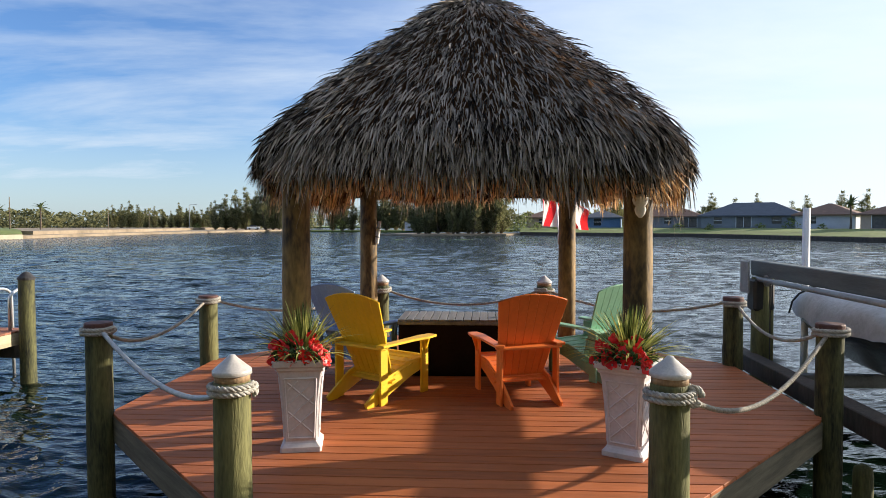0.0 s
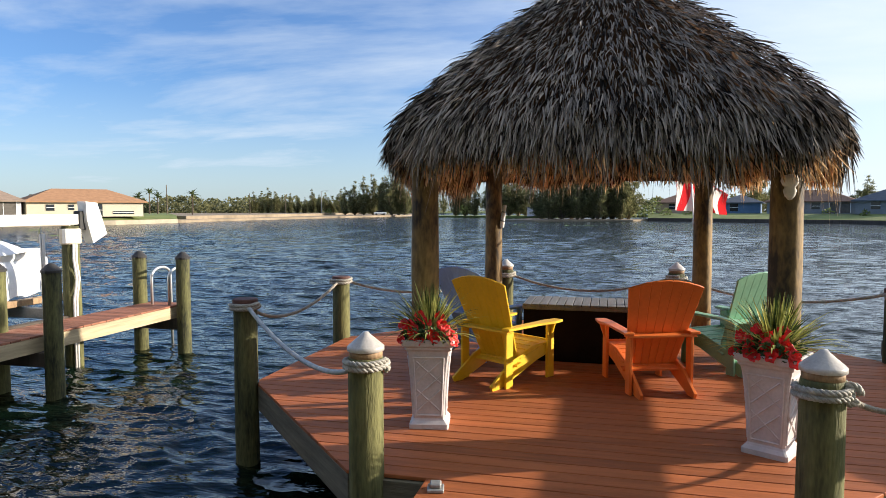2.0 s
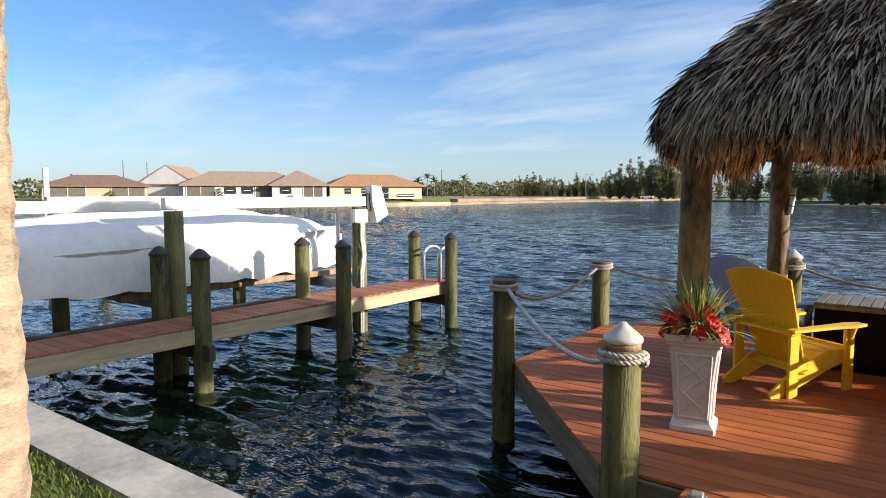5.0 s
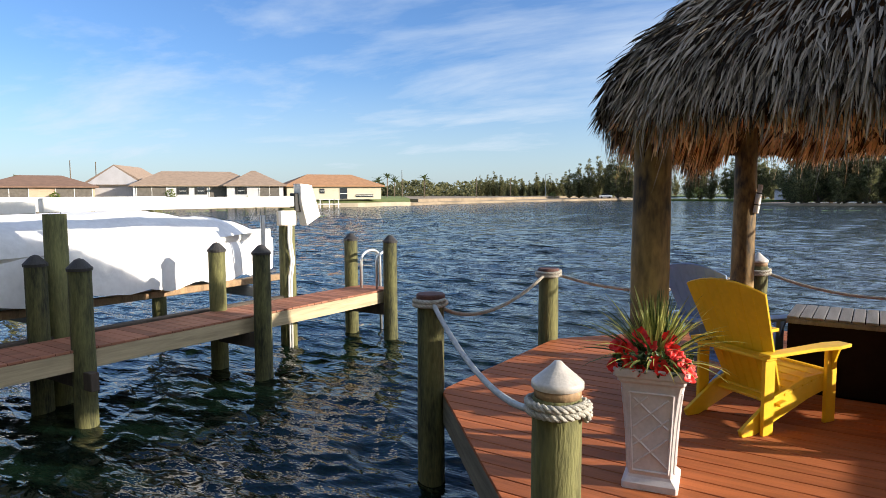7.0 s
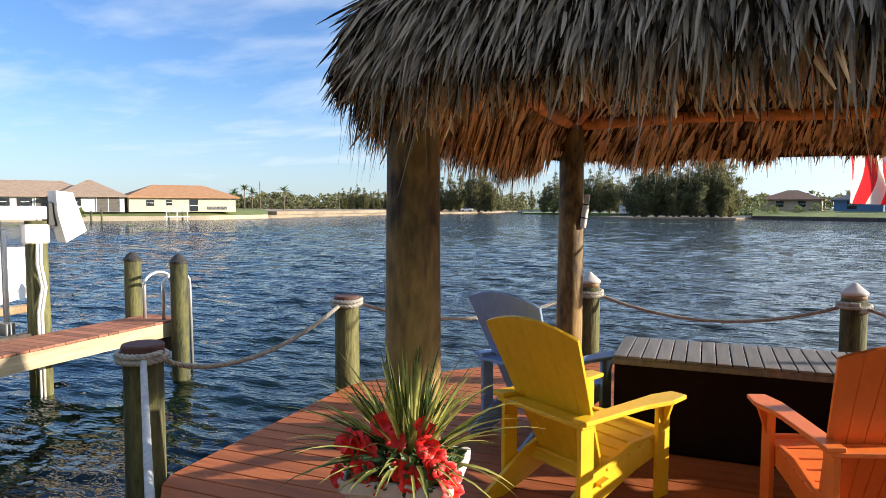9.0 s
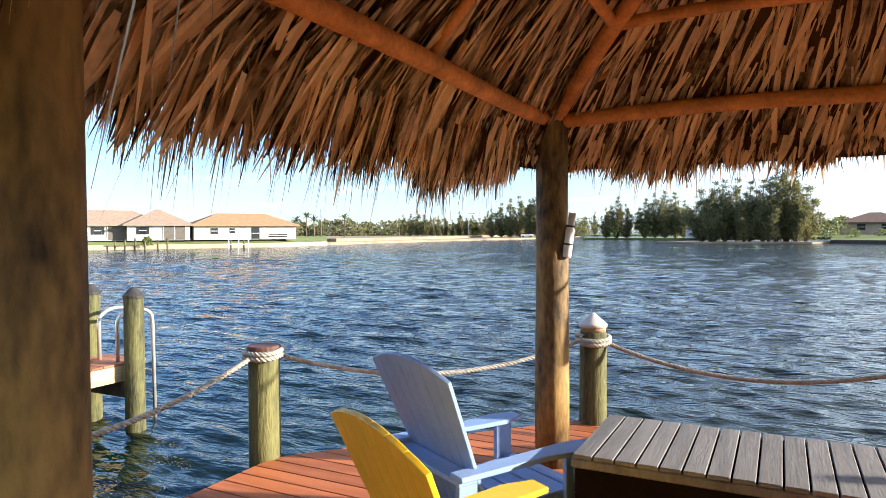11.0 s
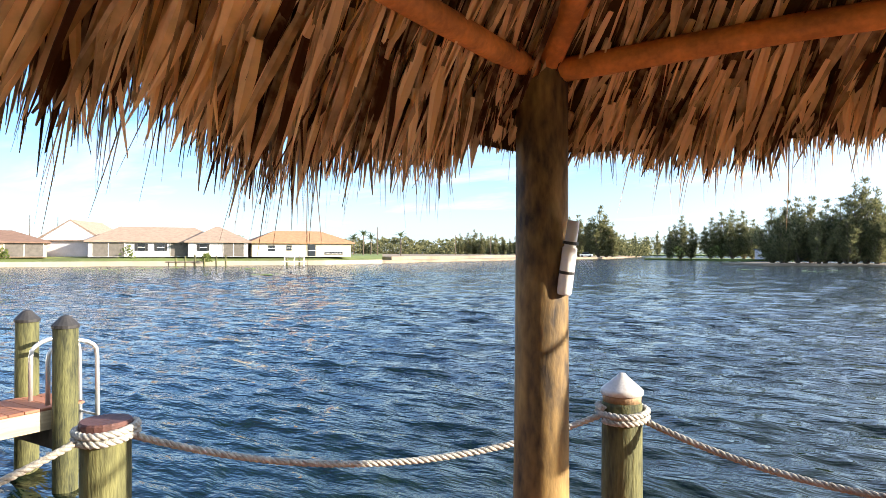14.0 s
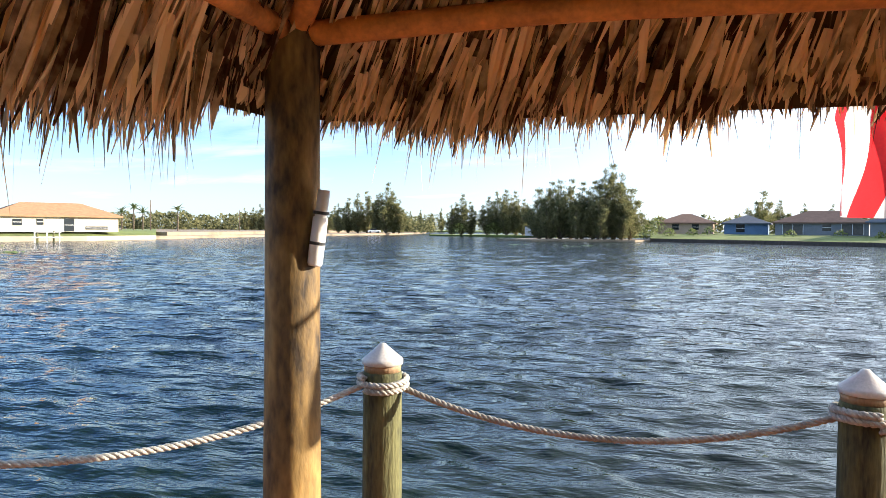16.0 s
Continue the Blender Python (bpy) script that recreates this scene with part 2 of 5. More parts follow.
M_BEIGE = material("beige_housing", (0.66, 0.60, 0.48), 0.5, vary=0.15, scale=6, bump=0.05)
M_BLACK = material("black_plastic", (0.02, 0.02, 0.02), 0.5, vary=0.3, scale=8, bump=0.05)
M_FLAG_R = material("flag_red", (0.70, 0.03, 0.035), 0.7, vary=0.15, scale=10, bump=0.1, transl=0.45)
M_FLAG_W = material("flag_white", (0.80, 0.78, 0.74), 0.7, vary=0.1, scale=10, bump=0.1, transl=0.45)
M_CONC = material("seawall_concrete", (0.42, 0.40, 0.37), 0.85, vary=0.35, scale=2.5, bump=0.3)
M_FARWALL = material("far_seawall", (0.36, 0.31, 0.23), 0.85, vary=0.2, scale=0.4, bump=0.1)
M_GRASS = material("lawn", (0.12, 0.16, 0.035), 0.9, vary=0.5, scale=1.2, bump=0.6)
M_GRASSFAR = material("far_lawn", (0.15, 0.19, 0.045), 0.9, vary=0.45, scale=0.15, bump=0.2)
M_SAND = material("pale_sand", (0.27, 0.215, 0.15), 0.95, vary=0.4, scale=0.12, bump=0.3)
M_BED = material("lake_bed", (0.06, 0.055, 0.035), 0.95, vary=0.4, scale=0.2)
M_BARK = material("pine_bark", (0.16, 0.12, 0.085), 0.95, vary=0.5, scale=3, stretch=(2, 2, 0.4), bump=0.5)
M_PINE = material("casuarina_foliage", (0.26, 0.25, 0.12), 0.9, scale=0.6, bump=0.1, second=(0.09, 0.10, 0.05), island=0.9, spec=0.1, transl=0.46)
M_SHRUB = material("shrub_foliage", (0.16, 0.19, 0.05), 0.8, scale=1.0, bump=0.1, second=(0.05, 0.075, 0.02), island=0.7, spec=0.2, transl=0.12)
M_PALM = material("palm_frond", (0.10, 0.13, 0.04), 0.7, scale=1.0, bump=0.1, second=(0.04, 0.06, 0.02), island=0.5)
M_STUCCO_W = material("white_stucco", (0.55, 0.54, 0.56), 0.85, vary=0.12, scale=0.7, bump=0.1)
M_STUCCO_Y = material("cream_stucco", (0.54, 0.49, 0.38), 0.85, vary=0.12, scale=0.7, bump=0.1)
M_STUCCO_T = material("tan_stucco", (0.50, 0.36, 0.26), 0.85, vary=0.12, scale=0.7, bump=0.1)
M_STUCCO_B = material("blue_stucco", (0.11, 0.19, 0.32), 0.85, vary=0.12, scale=0.7, bump=0.1)
M_STUCCO_G = material("grey_stucco", (0.22, 0.23, 0.25), 0.85, vary=0.12, scale=0.7, bump=0.1)
M_ROOF_TAN = material("tan_shingle", (0.30, 0.22, 0.165), 0.9, vary=0.25, scale=1.5, stretch=(1, 1, 4), bump=0.3)
M_ROOF_OR = material("orange_shingle", (0.37, 0.20, 0.105), 0.9, vary=0.25, scale=1.5, stretch=(1, 1, 4), bump=0.3)
M_ROOF_BR = material("brown_shingle", (0.20, 0.12, 0.085), 0.9, vary=0.25, scale=1.5, stretch=(1, 1, 4), bump=0.3)
M_ROOF_GR = material("slate_grey_shingle", (0.10, 0.115, 0.14), 0.9, vary=0.25, scale=1.5, stretch=(1, 1, 4), bump=0.3)
M_WINDOW = glassy("window_glass", (0.02, 0.025, 0.03), 0.08)
M_SCREEN = material("lanai_screen", (0.13, 0.115, 0.10), 0.8, vary=0.3, scale=2)
M_SHELL = material("white_ornament", (0.70, 0.66, 0.60), 0.5, vary=0.2, scale=20, bump=0.2)
M_HYACINTH = material("floating_weed", (0.13, 0.19, 0.04), 0.7, vary=0.5, scale=3, bump=0.3)


# ---- mesh helpers ----
def link_mesh(name, verts, faces, mat, smooth=False):
    me = bpy.data.meshes.new(name)
    me.from_pydata([tuple(v) for v in verts], [], faces)
    me.materials.append(mat)
    if smooth:
        me.polygons.foreach_set("use_smooth", [True] * len(me.polygons))
    me.update()
    return me


def part(name, bm, mat, parent=None, label="", smooth=False):
    """Links a bmesh, or a (vertices, faces) pair, as one mesh object under parent."""
    if isinstance(bm, tuple):
        me = link_mesh(name, bm[0], bm[1], mat, smooth)
    else:
        me = bpy.data.meshes.new(name)
        bm.to_mesh(me)
        bm.free()
        me.materials.append(mat)
        if smooth:
            me.polygons.foreach_set("use_smooth", [True] * len(me.polygons))
    ob = new(name, me)
    if parent:
        ob.parent = parent
    if label:
        tagged(ob, label)
    return ob


def empty(name, m, label, category, group="", kind=""):
    ob = new(name)
    ob.matrix_world = m
    ob.empty_display_size = 0.1
    return tagged(ob, label, category, group, kind)


def box(sx, sy, sz, at=(0, 0, 0), turn=None, bevel=0.0):
    """A box of that size about at, with bevelled edges."""
    bm = bmesh.new()
    bmesh.ops.create_cube(bm, size=1)
    bmesh.ops.scale(bm, vec=(sx, sy, sz), verts=bm.verts)
    if bevel:
        bmesh.ops.bevel(bm, geom=bm.edges[:], offset=bevel, segments=1, affect="EDGES", profile=0.5)
    if turn is not None:
        bmesh.ops.transform(bm, matrix=turn, verts=bm.verts)
    bmesh.ops.translate(bm, vec=at, verts=bm.verts)
    return bm


def bar(p, q, w, t, bevel=0.004, side=(0, 0, 1)):
    """A board from p to q, w wide across, t thick along side."""
    p, q = Vector(p), Vector(q)
    y = (q - p).normalized()
    z = Vector(side)
    x = y.cross(z).normalized()
    z = x.cross(y)
    m = Matrix((x, y, z)).transposed()
    return box(w, (q - p).length, t, (p + q) / 2, m.to_4x4(), bevel)


def outline(points, z0, z1, bevel=0.0):
    """A prism from a plan outline."""
    bm = bmesh.new()
    low = [bm.verts.new((x, y, z0)) for x, y in points]
    high = [bm.verts.new((x, y, z1)) for x, y in points]
    n = len(points)
    bm.faces.new(high)
    bm.faces.new(low[::-1])
    for i in range(n):
        bm.faces.new((low[i], low[(i + 1) % n], high[(i + 1) % n], high[i]))
    bmesh.ops.recalc_face_normals(bm, faces=bm.faces)
    if bevel:
        bmesh.ops.bevel(bm, geom=bm.edges[:], offset=bevel, segments=1, affect="EDGES", profile=0.5)
    return bm


def tube(path, radii, sides=10, caps=True):
    """(vertices, faces) of a round bar along a path."""
    path = [Vector(p) for p in path]
    if not hasattr(radii, "__len__"):
        radii = [radii] * len(path)
    verts, faces = [], []
    ref = None
    for i, p in enumerate(path):
        a, b = path[max(0, i - 1)], path[min(len(path) - 1, i + 1)]
        d = (b - a).normalized()
        if ref is None:
            ref = d.orthogonal().normalized()
        ref = (ref - d * ref.dot(d)).normalized()
        s = d.cross(ref)
        for k in range(sides):
            an = 2 * math.pi * k / sides
            verts.append(p + (ref * math.cos(an) + s * math.sin(an)) * radii[i])
    for i in range(len(path) - 1):
        for k in range(sides):
            k2 = (k + 1) % sides
            faces.append((i * sides + k, i * sides + k2, (i + 1) * sides + k2, (i + 1) * sides + k))
    if caps:
        faces.append(tuple(range(sides))[::-1])
        faces.append(tuple((len(path) - 1) * sides + k for k in range(sides)))
    return verts, faces


def joined(*pairs):
    verts, faces = [], []
    for v, f in pairs:
        o = len(verts)
        verts += v
        faces += [tuple(i + o for i in face) for face in f]
    return verts, faces


def lathe(profile, sides=20, wobble=0.0, seed=0):
    """(vertices, faces) of a turned shape from (radius, z) rows, with an uneven skin."""
    verts, faces = [], []
    for r, z in profile:
        for k in range(sides):
            an = 2 * math.pi * k / sides
            rr = r * (1 + wobble * noise.noise((math.cos(an) * 1.3 + seed, math.sin(an) * 1.3, z * 1.1)))
            verts.append((rr * math.cos(an), rr * math.sin(an), z))
    n = len(profile)
    for i in range(n - 1):
        for k in range(sides):
            k2 = (k + 1) % sides
            faces.append((i * sides + k, i * sides + k2, (i + 1) * sides + k2, (i + 1) * sides + k))
    faces.append(tuple(range(sides))[::-1])
    faces.append(tuple((n - 1) * sides + k for k in range(sides)))
    return verts, faces


def strands(path, radius, pitch=0.11, sides=6):
    """(vertices, faces) of a rope of three twisted strands along a path."""
    path = [Vector(p) for p in path]
    length = [0.0]
    for a, b in zip(path, path[1:]):
        length.append(length[-1] + (b - a).length)
    total = length[-1]
    n = max(8, int(total / (pitch / 7)))
    dense, j = [], 0
    for i in range(n + 1):
        s = total * i / n
        while j < len(path) - 2 and length[j + 1] < s:
            j += 1
        f = (s - length[j]) / max(1e-6, length[j + 1] - length[j])
        dense.append(path[j].lerp(path[j + 1], min(1, max(0, f))))
    pieces = []
    for k in range(3):
        pts, ref = [], None
        for i, p in enumerate(dense):
            d = (dense[min(n, i + 1)] - dense[max(0, i - 1)]).normalized()
            if ref is None:
                ref = d.orthogonal().normalized()
            ref = (ref - d * ref.dot(d)).normalized()
            an = 2 * math.pi * (k / 3 + total * i / n / pitch)
            pts.append(p + (ref * math.cos(an) + d.cross(ref) * math.sin(an)) * radius * 0.52)
        pieces.append(tube(pts, radius * 0.55, sides))
    return joined(*pieces)


# ---- water and land ----
def build_water():
    """One sheet, fine near the dock and coarse far off, with wind waves."""
    rng = np.random.RandomState(4)
    rings = [0.0]
    r, step = 0.0, 0.09
    while r < 1600:
        step = max(0.045, r * 0.0075) if r < 80 else r * 0.02
        r += step
        rings.append(r)
    rings = np.array(rings[1:])
    na = 780
    ang = np.linspace(-1.75, 1.45, na)
    R, A = np.meshgrid(rings, ang, indexing="ij")
    X, Y = 0.2 + R * np.sin(A), 0.8 + R * np.cos(A)
    Z = np.zeros_like(X)
    gap = np.maximum(np.maximum(R * 0.0075, 0.045), R * (3.2 / na))
    DX, DY = np.zeros_like(X), np.zeros_like(X)
    # short-crested wind chop: many trains spread about one direction, the crests drawn together
    open_lake = np.clip((R - 10) / 45, 0, 1)
    for i in range(72):
        lam = 0.17 * (1.042 ** i)
        th = radians(186) + rng.normal(0, 0.52)
        k = 2 * math.pi / lam
        slope = 0.047 if lam < 0.36 else 0.047 * (0.36 / lam) ** 1.3 * (1 + 3.2 * open_lake)
        # each train comes in patches a few crests across
        a, w, p0, p1 = rng.uniform(0, 6.28), k / rng.uniform(2.5, 5.0), rng.uniform(0, 6.28), rng.uniform(0, 6.28)
        patch = (1 + 0.9 * np.sin(w * (X * math.cos(a) + Y * math.sin(a)) + p0)) * (1 + 0.7 * np.sin(w * 0.8 * (Y * math.cos(a) - X * math.sin(a)) + p1))
        amp = slope / k * np.clip(1.9 - 4.5 * gap / lam, 0, 1) * patch
        ph = k * (X * math.sin(th) + Y * math.cos(th)) + rng.uniform(0, 6.28)
        Z += amp * np.cos(ph)
        DX -= 0.9 * amp * math.sin(th) * np.sin(ph)
        DY -= 0.9 * amp * math.cos(th) * np.sin(ph)
    gust = 0.8 + 0.35 * np.sin(0.11 * X + 0.05 * Y + 1.0) * np.sin(0.07 * Y - 0.04 * X)
    Z *= gust
    X, Y = X + DX, Y + DY
    Z += WATER_Z
    verts = np.stack([X, Y, Z], -1).reshape(-1, 3)
    nr = len(rings)
    idx = np.arange(nr * na).reshape(nr, na)
    f = np.stack([idx[:-1, :-1], idx[:-1, 1:], idx[1:, 1:], idx[1:, :-1]], -1).reshape(-1, 4)
    me = bpy.data.meshes.new("water")
    me.from_pydata(verts.tolist(), [], f.tolist())
    me.materials.append(M_WATER)
    me.polygons.foreach_set("use_smooth", [True] * len(me.polygons))
    if me.polygons[0].normal.z < 0:
        me.flip_normals()
    tagged(new("water", me), "wind-rippled dark blue-green lake water", "water", kind="structure")


build_water()
bed = part("ground", outline([(-3000, -3000), (3000, -3000), (3000, 3000), (-3000, 3000)], -4.2, -4.0), M_BED)
tagged(bed, "dark muddy lake bed reaching the horizon", "ground", kind="structure")


def slab(name, points, z1, mat, label, category):
    ob = part(name, outline(points, -4.1, z1), mat)
    return tagged(ob, label, category, kind="structure")


slab("lawn_near", [(-260, -260), (260, -260), (260, 1.66), (-260, 1.66)], -0.08, M_GRASS, "mown green lawn behind the concrete seawall", "lawn")
slab("seawall_near", [(-260, 1.664), (260, 1.664), (260, 2.05), (-260, 2.05)], -0.025, M_CONC, "weathered grey concrete seawall cap at the waterline", "seawall")
LEFT = [(-170, -20), (-112, 26), (-98.5, 58), (-87, 75.5), (-78, 91), (-78, 107)]


def lawn_strip(name, shore, depth, low, high, label):
    """A lawn that climbs from the shoreline to the houses, then runs on level."""
    verts, faces = [], []
    for x, y in shore:
        w = Vector((x, y - 6, 0)).normalized()
        for k, (d, z) in enumerate(((0.9, low), (depth * 0.5, low + (high - low) * 0.55), (depth, high), (depth + 120, high), (depth + 120, -4.1), (0.9, -4.1))):
            verts.append((x + w.x * d, y + w.y * d, z))
    n = 6
    for i in range(len(shore) - 1):
        for k in range(n):
            a, b = i * n + k, i * n + (k + 1) % n
            faces.append((a, b, b + n, a + n))
    faces.append(tuple(range(n)))
    faces.append(tuple((len(shore) - 1) * n + k for k in range(n))[::-1])
    ob = part(name, (verts, faces), M_GRASSFAR)
    tagged(ob, label, "lawn", kind="structure")


lawn_strip("lawn_far", LEFT[1:], 11, -0.05, 0.62, "green lawn sloping up to the far houses")
slab("seawall_far", LEFT + [(-79.2, 107.4), (-79.2, 91.2), (-88.2, 76), (-99.8, 58.4), (-113, 27), (-171, -19)], -0.03, M_FARWALL, "pale concrete seawall along the far shore", "seawall")
slab("sand_shore", [(-78.1, 107), (-80, 122), (-80, 150), (-76, 190), (-70, 222), (-82, 300), (-160, 420), (-500, 500), (-420, 200), (-150, 130)], -0.25, M_SAND, "bare pale sand spit along the far shore", "beach")
slab("sand_bank", [(-84, 118), (-86, 150), (-92, 200), (-100, 260), (-400, 400), (-300, 180), (-120, 128)], 0.45, M_SAND, "raised sandy bank with sparse weeds", "beach")
slab("shore_north", [(-170, 430), (-60, 395), (40, 385), (60, 250), (-6, 205), (-14, 190), (-52, 196), (-56, 212), (-20, 225), (300, 240), (400, 700), (-400, 700)], -0.3, M_GRASSFAR, "low grassy far shore under the trees", "shore")
slab("island", [(-21, 133), (-14, 130.5), (5, 136), (8, 141), (14, 152), (-18, 150)], -0.45, M_SAND, "low sandy shore under a clump of tall pines", "shore")
lawn_strip("lawn_right", [(8, 140), (23, 128), (38, 117), (49, 86), (72, 66), (130, 40)], 14, -0.1, 0.75, "green lawn sloping up to the houses across the lake")
slab("seawall_right", [(8, 139.4), (22.8, 127.4), (37.6, 116.5), (48.5, 85.5), (71.7, 65.4), (130, 39.3), (130, 40.2), (72.2, 66.3), (49.2, 86.2), (38.2, 117.3), (23.2, 128.3), (8, 140.4)], -0.14, M_DARKWOOD, "dark weathered seawall across the lake", "seawall")


# unseen wall, added to hold back sky light from the south
wall = part("sky_block_south", box(60, 0.4, 8.0, (0, -5.0, 3.9)), material("sky_block_wall", (0.06, 0.065, 0.04), 0.9, vary=0.5, scale=0.8, bump=0.5))
tagged(wall, "unseen tall dark green wall added behind the lawn to block sky light", "wall", kind="structure")

# ---- deck ----
OCT = [(-1.3, 3.60), (1.44, 3.60), (3.24, 5.58), (3.24, 7.72), (1.36, 9.60), (-1.30, 9.60), (-3.0, 7.74), (-3.0, 5.42)]


def clip_x(points, y0, y1, inset=0.0):
    """The x range of a convex outline at both y; the wider shape of a board between them."""
    def span(y):
        xs = []
        for (xa, ya), (xb, yb) in zip(points, points[1:] + points[:1]):
            if min(ya, yb) <= y <= max(ya, yb) and abs(ya - yb) > 1e-6:
                xs.append(xa + (xb - xa) * (y - ya) / (yb - ya))
        return (min(xs) + inset, max(xs) - inset) if xs else None
    return span(y0), span(y1)


deck = empty("deck", pose(0.12, 6.6, 0), "octagonal deck of reddish composite boards on dark timber", "deck", kind="structure")
DECK_INV = deck.matrix_world.inverted()


def deck_child(name, bm, mat, label=""):
    bmesh.ops.transform(bm, matrix=DECK_INV, verts=bm.verts)
    return part(name, bm, mat, deck, label)


PITCH, THICK = 0.146, 0.026
y = 3.602
while y < 9.58:
    y1 = min(y + PITCH - 0.010, 9.598)
    s0, s1 = clip_x(OCT, y, y1)
    if s0 and s1:
        deck_child("deck_board", outline([(s0[0] - 0.03, y), (s0[1] + 0.03, y), (s1[1] + 0.03, y1), (s1[0] - 0.03, y1)], -THICK, 0.0, 0.003), M_DECK)
    y += PITCH
for (xa, ya), (xb, yb) in zip(OCT, OCT[1:] + OCT[:1]):
    a, b = Vector((xa, ya, -0.15)), Vector((xb, yb, -0.15))
    d = (b - a).normalized() * 0.02
    deck_child("fascia", bar(a + d, b - d, 0.035, 0.235, 0.004), M_FASCIA, "weathered grey-brown fascia board")
for yy in np.arange(4.0, 9.5, 0.5):
    s0, _ = clip_x(OCT, yy, yy)
    deck_child("joist", box(s0[1] - s0[0] - 0.1, 0.04, 0.19, ((s0[0] + s0[1]) / 2, yy, -0.126)), M_DARKWOOD)
for xx, yy in ((-2.3, 6.6), (2.4, 6.6), (0, 8.6), (0, 5), (-1.4, 6.4), (1.5, 6.4)):
    v, f = lathe([(0.1, -3.2), (0.1, -0.24)], 10)
    part("support_pile", ([(p[0] + xx - 0.12, p[1] + yy - 6.6, p[2]) for p in v], f), M_DARKWOOD, deck)

walkway = empty("walkway", pose(0.13, 2.8, 0), "short boardwalk of reddish composite boards from lawn to deck", "boardwalk", kind="structure")
y = 3.592
while y > 1.75:
    part("deck_board", box(1.86, PITCH - 0.007, THICK, (0, y - PITCH / 2 - 2.8, -THICK / 2), None, 0.003), M_DECK, walkway)
    y -= PITCH
for xx in (-0.9, 0.9):
    part("stringer", box(0.04, 1.5, 0.2, (xx, 0.03, -0.13)), M_FASCIA, walkway)


# ---- rope posts ----
def pile(x, y, top, r, style, label, seed, bottom=-3.0, mat=None, group=""):
    p = empty("rope_post" if style in ("cone", "flat") else "dock_piling", pose(x, y, 0), label, "post", group)
    top_pole = {"cone": top - 0.155, "flat": top - 0.055, "black": top - 0.1, "plain": top}[style]
    if top < 0:
        part("pole", lathe([(r * 1.04, bottom), (r, top - 0.06), (r * 0.9, top), (r * 0.4, top + 0.03), (0.004, top + 0.03)], 22, 0.05, seed), mat or M_PILE, p, smooth=True)
        return p
    part("pole", lathe([(r * 1.04, bottom), (r * 1.03, -1.0), (r * 1.02, -0.2), (r, 0.3), (r * 0.985, top_pole - 0.02), (r * 0.95, top_pole)], 22, 0.05, seed), mat or M_PILE, p, smooth=True)
    if style == "cone":
        part("band", lathe([(r * 0.93, top_pole), (r * 0.95, top_pole + 0.05)], 20), M_BAREWOOD, p, "bare brown wood band", True)
        z = top_pole + 0.05
        part("cap", lathe([(r * 1.0, z - 0.01), (r * 1.04, z - 0.008), (r * 1.04, z + 0.016), (r * 0.97, z + 0.024), (r * 0.30, z + 0.088), (r * 0.16, z + 0.106), (0.003, z + 0.108)], 24), M_CAP, p, "pointed pale translucent post cap", True)
    elif style == "flat":
        part("cap", lathe([(r * 1.05, top_pole), (r * 1.06, top_pole + 0.045), (r * 1.0, top_pole + 0.055)], 20, 0.04, seed), M_PILETOP, p, "flat dark red-brown top")
    elif style == "black":
        part("cap", lathe([(r * 1.1, top_pole - 0.03), (r * 1.12, top_pole), (r * 0.4, top_pole + 0.085), (0.004, top_pole + 0.1)], 18), M_BLACKCAP, p, "black pointed pile cap")
    return p


POSTS = {"FL": (-1.19, 3.59, 0.90, "cone"), "FR": (1.39, 3.59, 0.92, "cone"), "L": (-3.10, 5.37, 0.815, "flat"), "R": (3.34, 5.66, 0.81, "flat"),
         "ML": (-3.10, 7.71, 0.80, "flat"), "MR": (3.28, 7.73, 0.81, "flat"), "BL": (-1.22, 9.58, 0.915, "cone"), "BR": (1.22, 9.58, 0.91, "cone")}
for i, (key, (x, y, top, style)) in enumerate(POSTS.items()):
    words = "green-stained timber post with a pointed pale cap and rope" if style == "cone" else "green-stained timber post with a flat dark top and rope"
    p = pile(x, y, top, 0.112, style, words, i * 7.3, group="rope posts round the deck")
    zc = {"FL": 0.69, "FR": 0.69, "BL": 0.69, "BR": 0.68}.get(key, 0.735)
    loop = []
    turns = 2.0 if style == "cone" else 1.8
    for k in range(int(turns * 28) + 1):
        an = 2 * math.pi * k / 28 + 0.7 * i
        rr = 0.112 * 1.04 + 0.017 + 0.004 * math.sin(3 * an + i)
        loop.append((rr * math.cos(an), rr * math.sin(an), zc - 0.026 + 0.045 * k / 28 * 0.75 + 0.004 * math.sin(2 * an)))
    part("rope_wrap", strands(loop, 0.019, 0.09), M_ROPE, p, "pale twisted rope wound round the post", True)
    if key == "FR":
        knot = [(0.12 + 0.045 * math.cos(a), -0.05, 0.70 + 0.05 * math.sin(a)) for a in np.linspace(0, 5.6, 20)]
        part("knot", strands(knot, 0.02, 0.09), M_ROPE, p, "knotted grey rope end", True)


def span_rope(a, b, za, zb, sag, mat, label, sleeve=False, skew=1.0):
    (xa, ya, _, _), (xb, yb, _, _) = POSTS[a], POSTS[b]
    A, B = Vector((xa, ya, za)), Vector((xb, yb, zb))
    d = (B - A).normalized()
    A, B = A + d * 0.12, B - d * 0.12
    pts = []
    for i in range(25):
        f = i / 24
        p = A.lerp(B, f)
        g = f ** skew
        p.z -= sag * 4 * g * (1 - g)
        pts.append(p - A)
    data = tube(pts, 0.019, 10) if sleeve else strands(pts, 0.018, 0.10)
    ob = part("rope_span", data, mat, None, "", True)
    ob.location = A
    tagged(ob, label, "rope", "ropes between the deck posts")


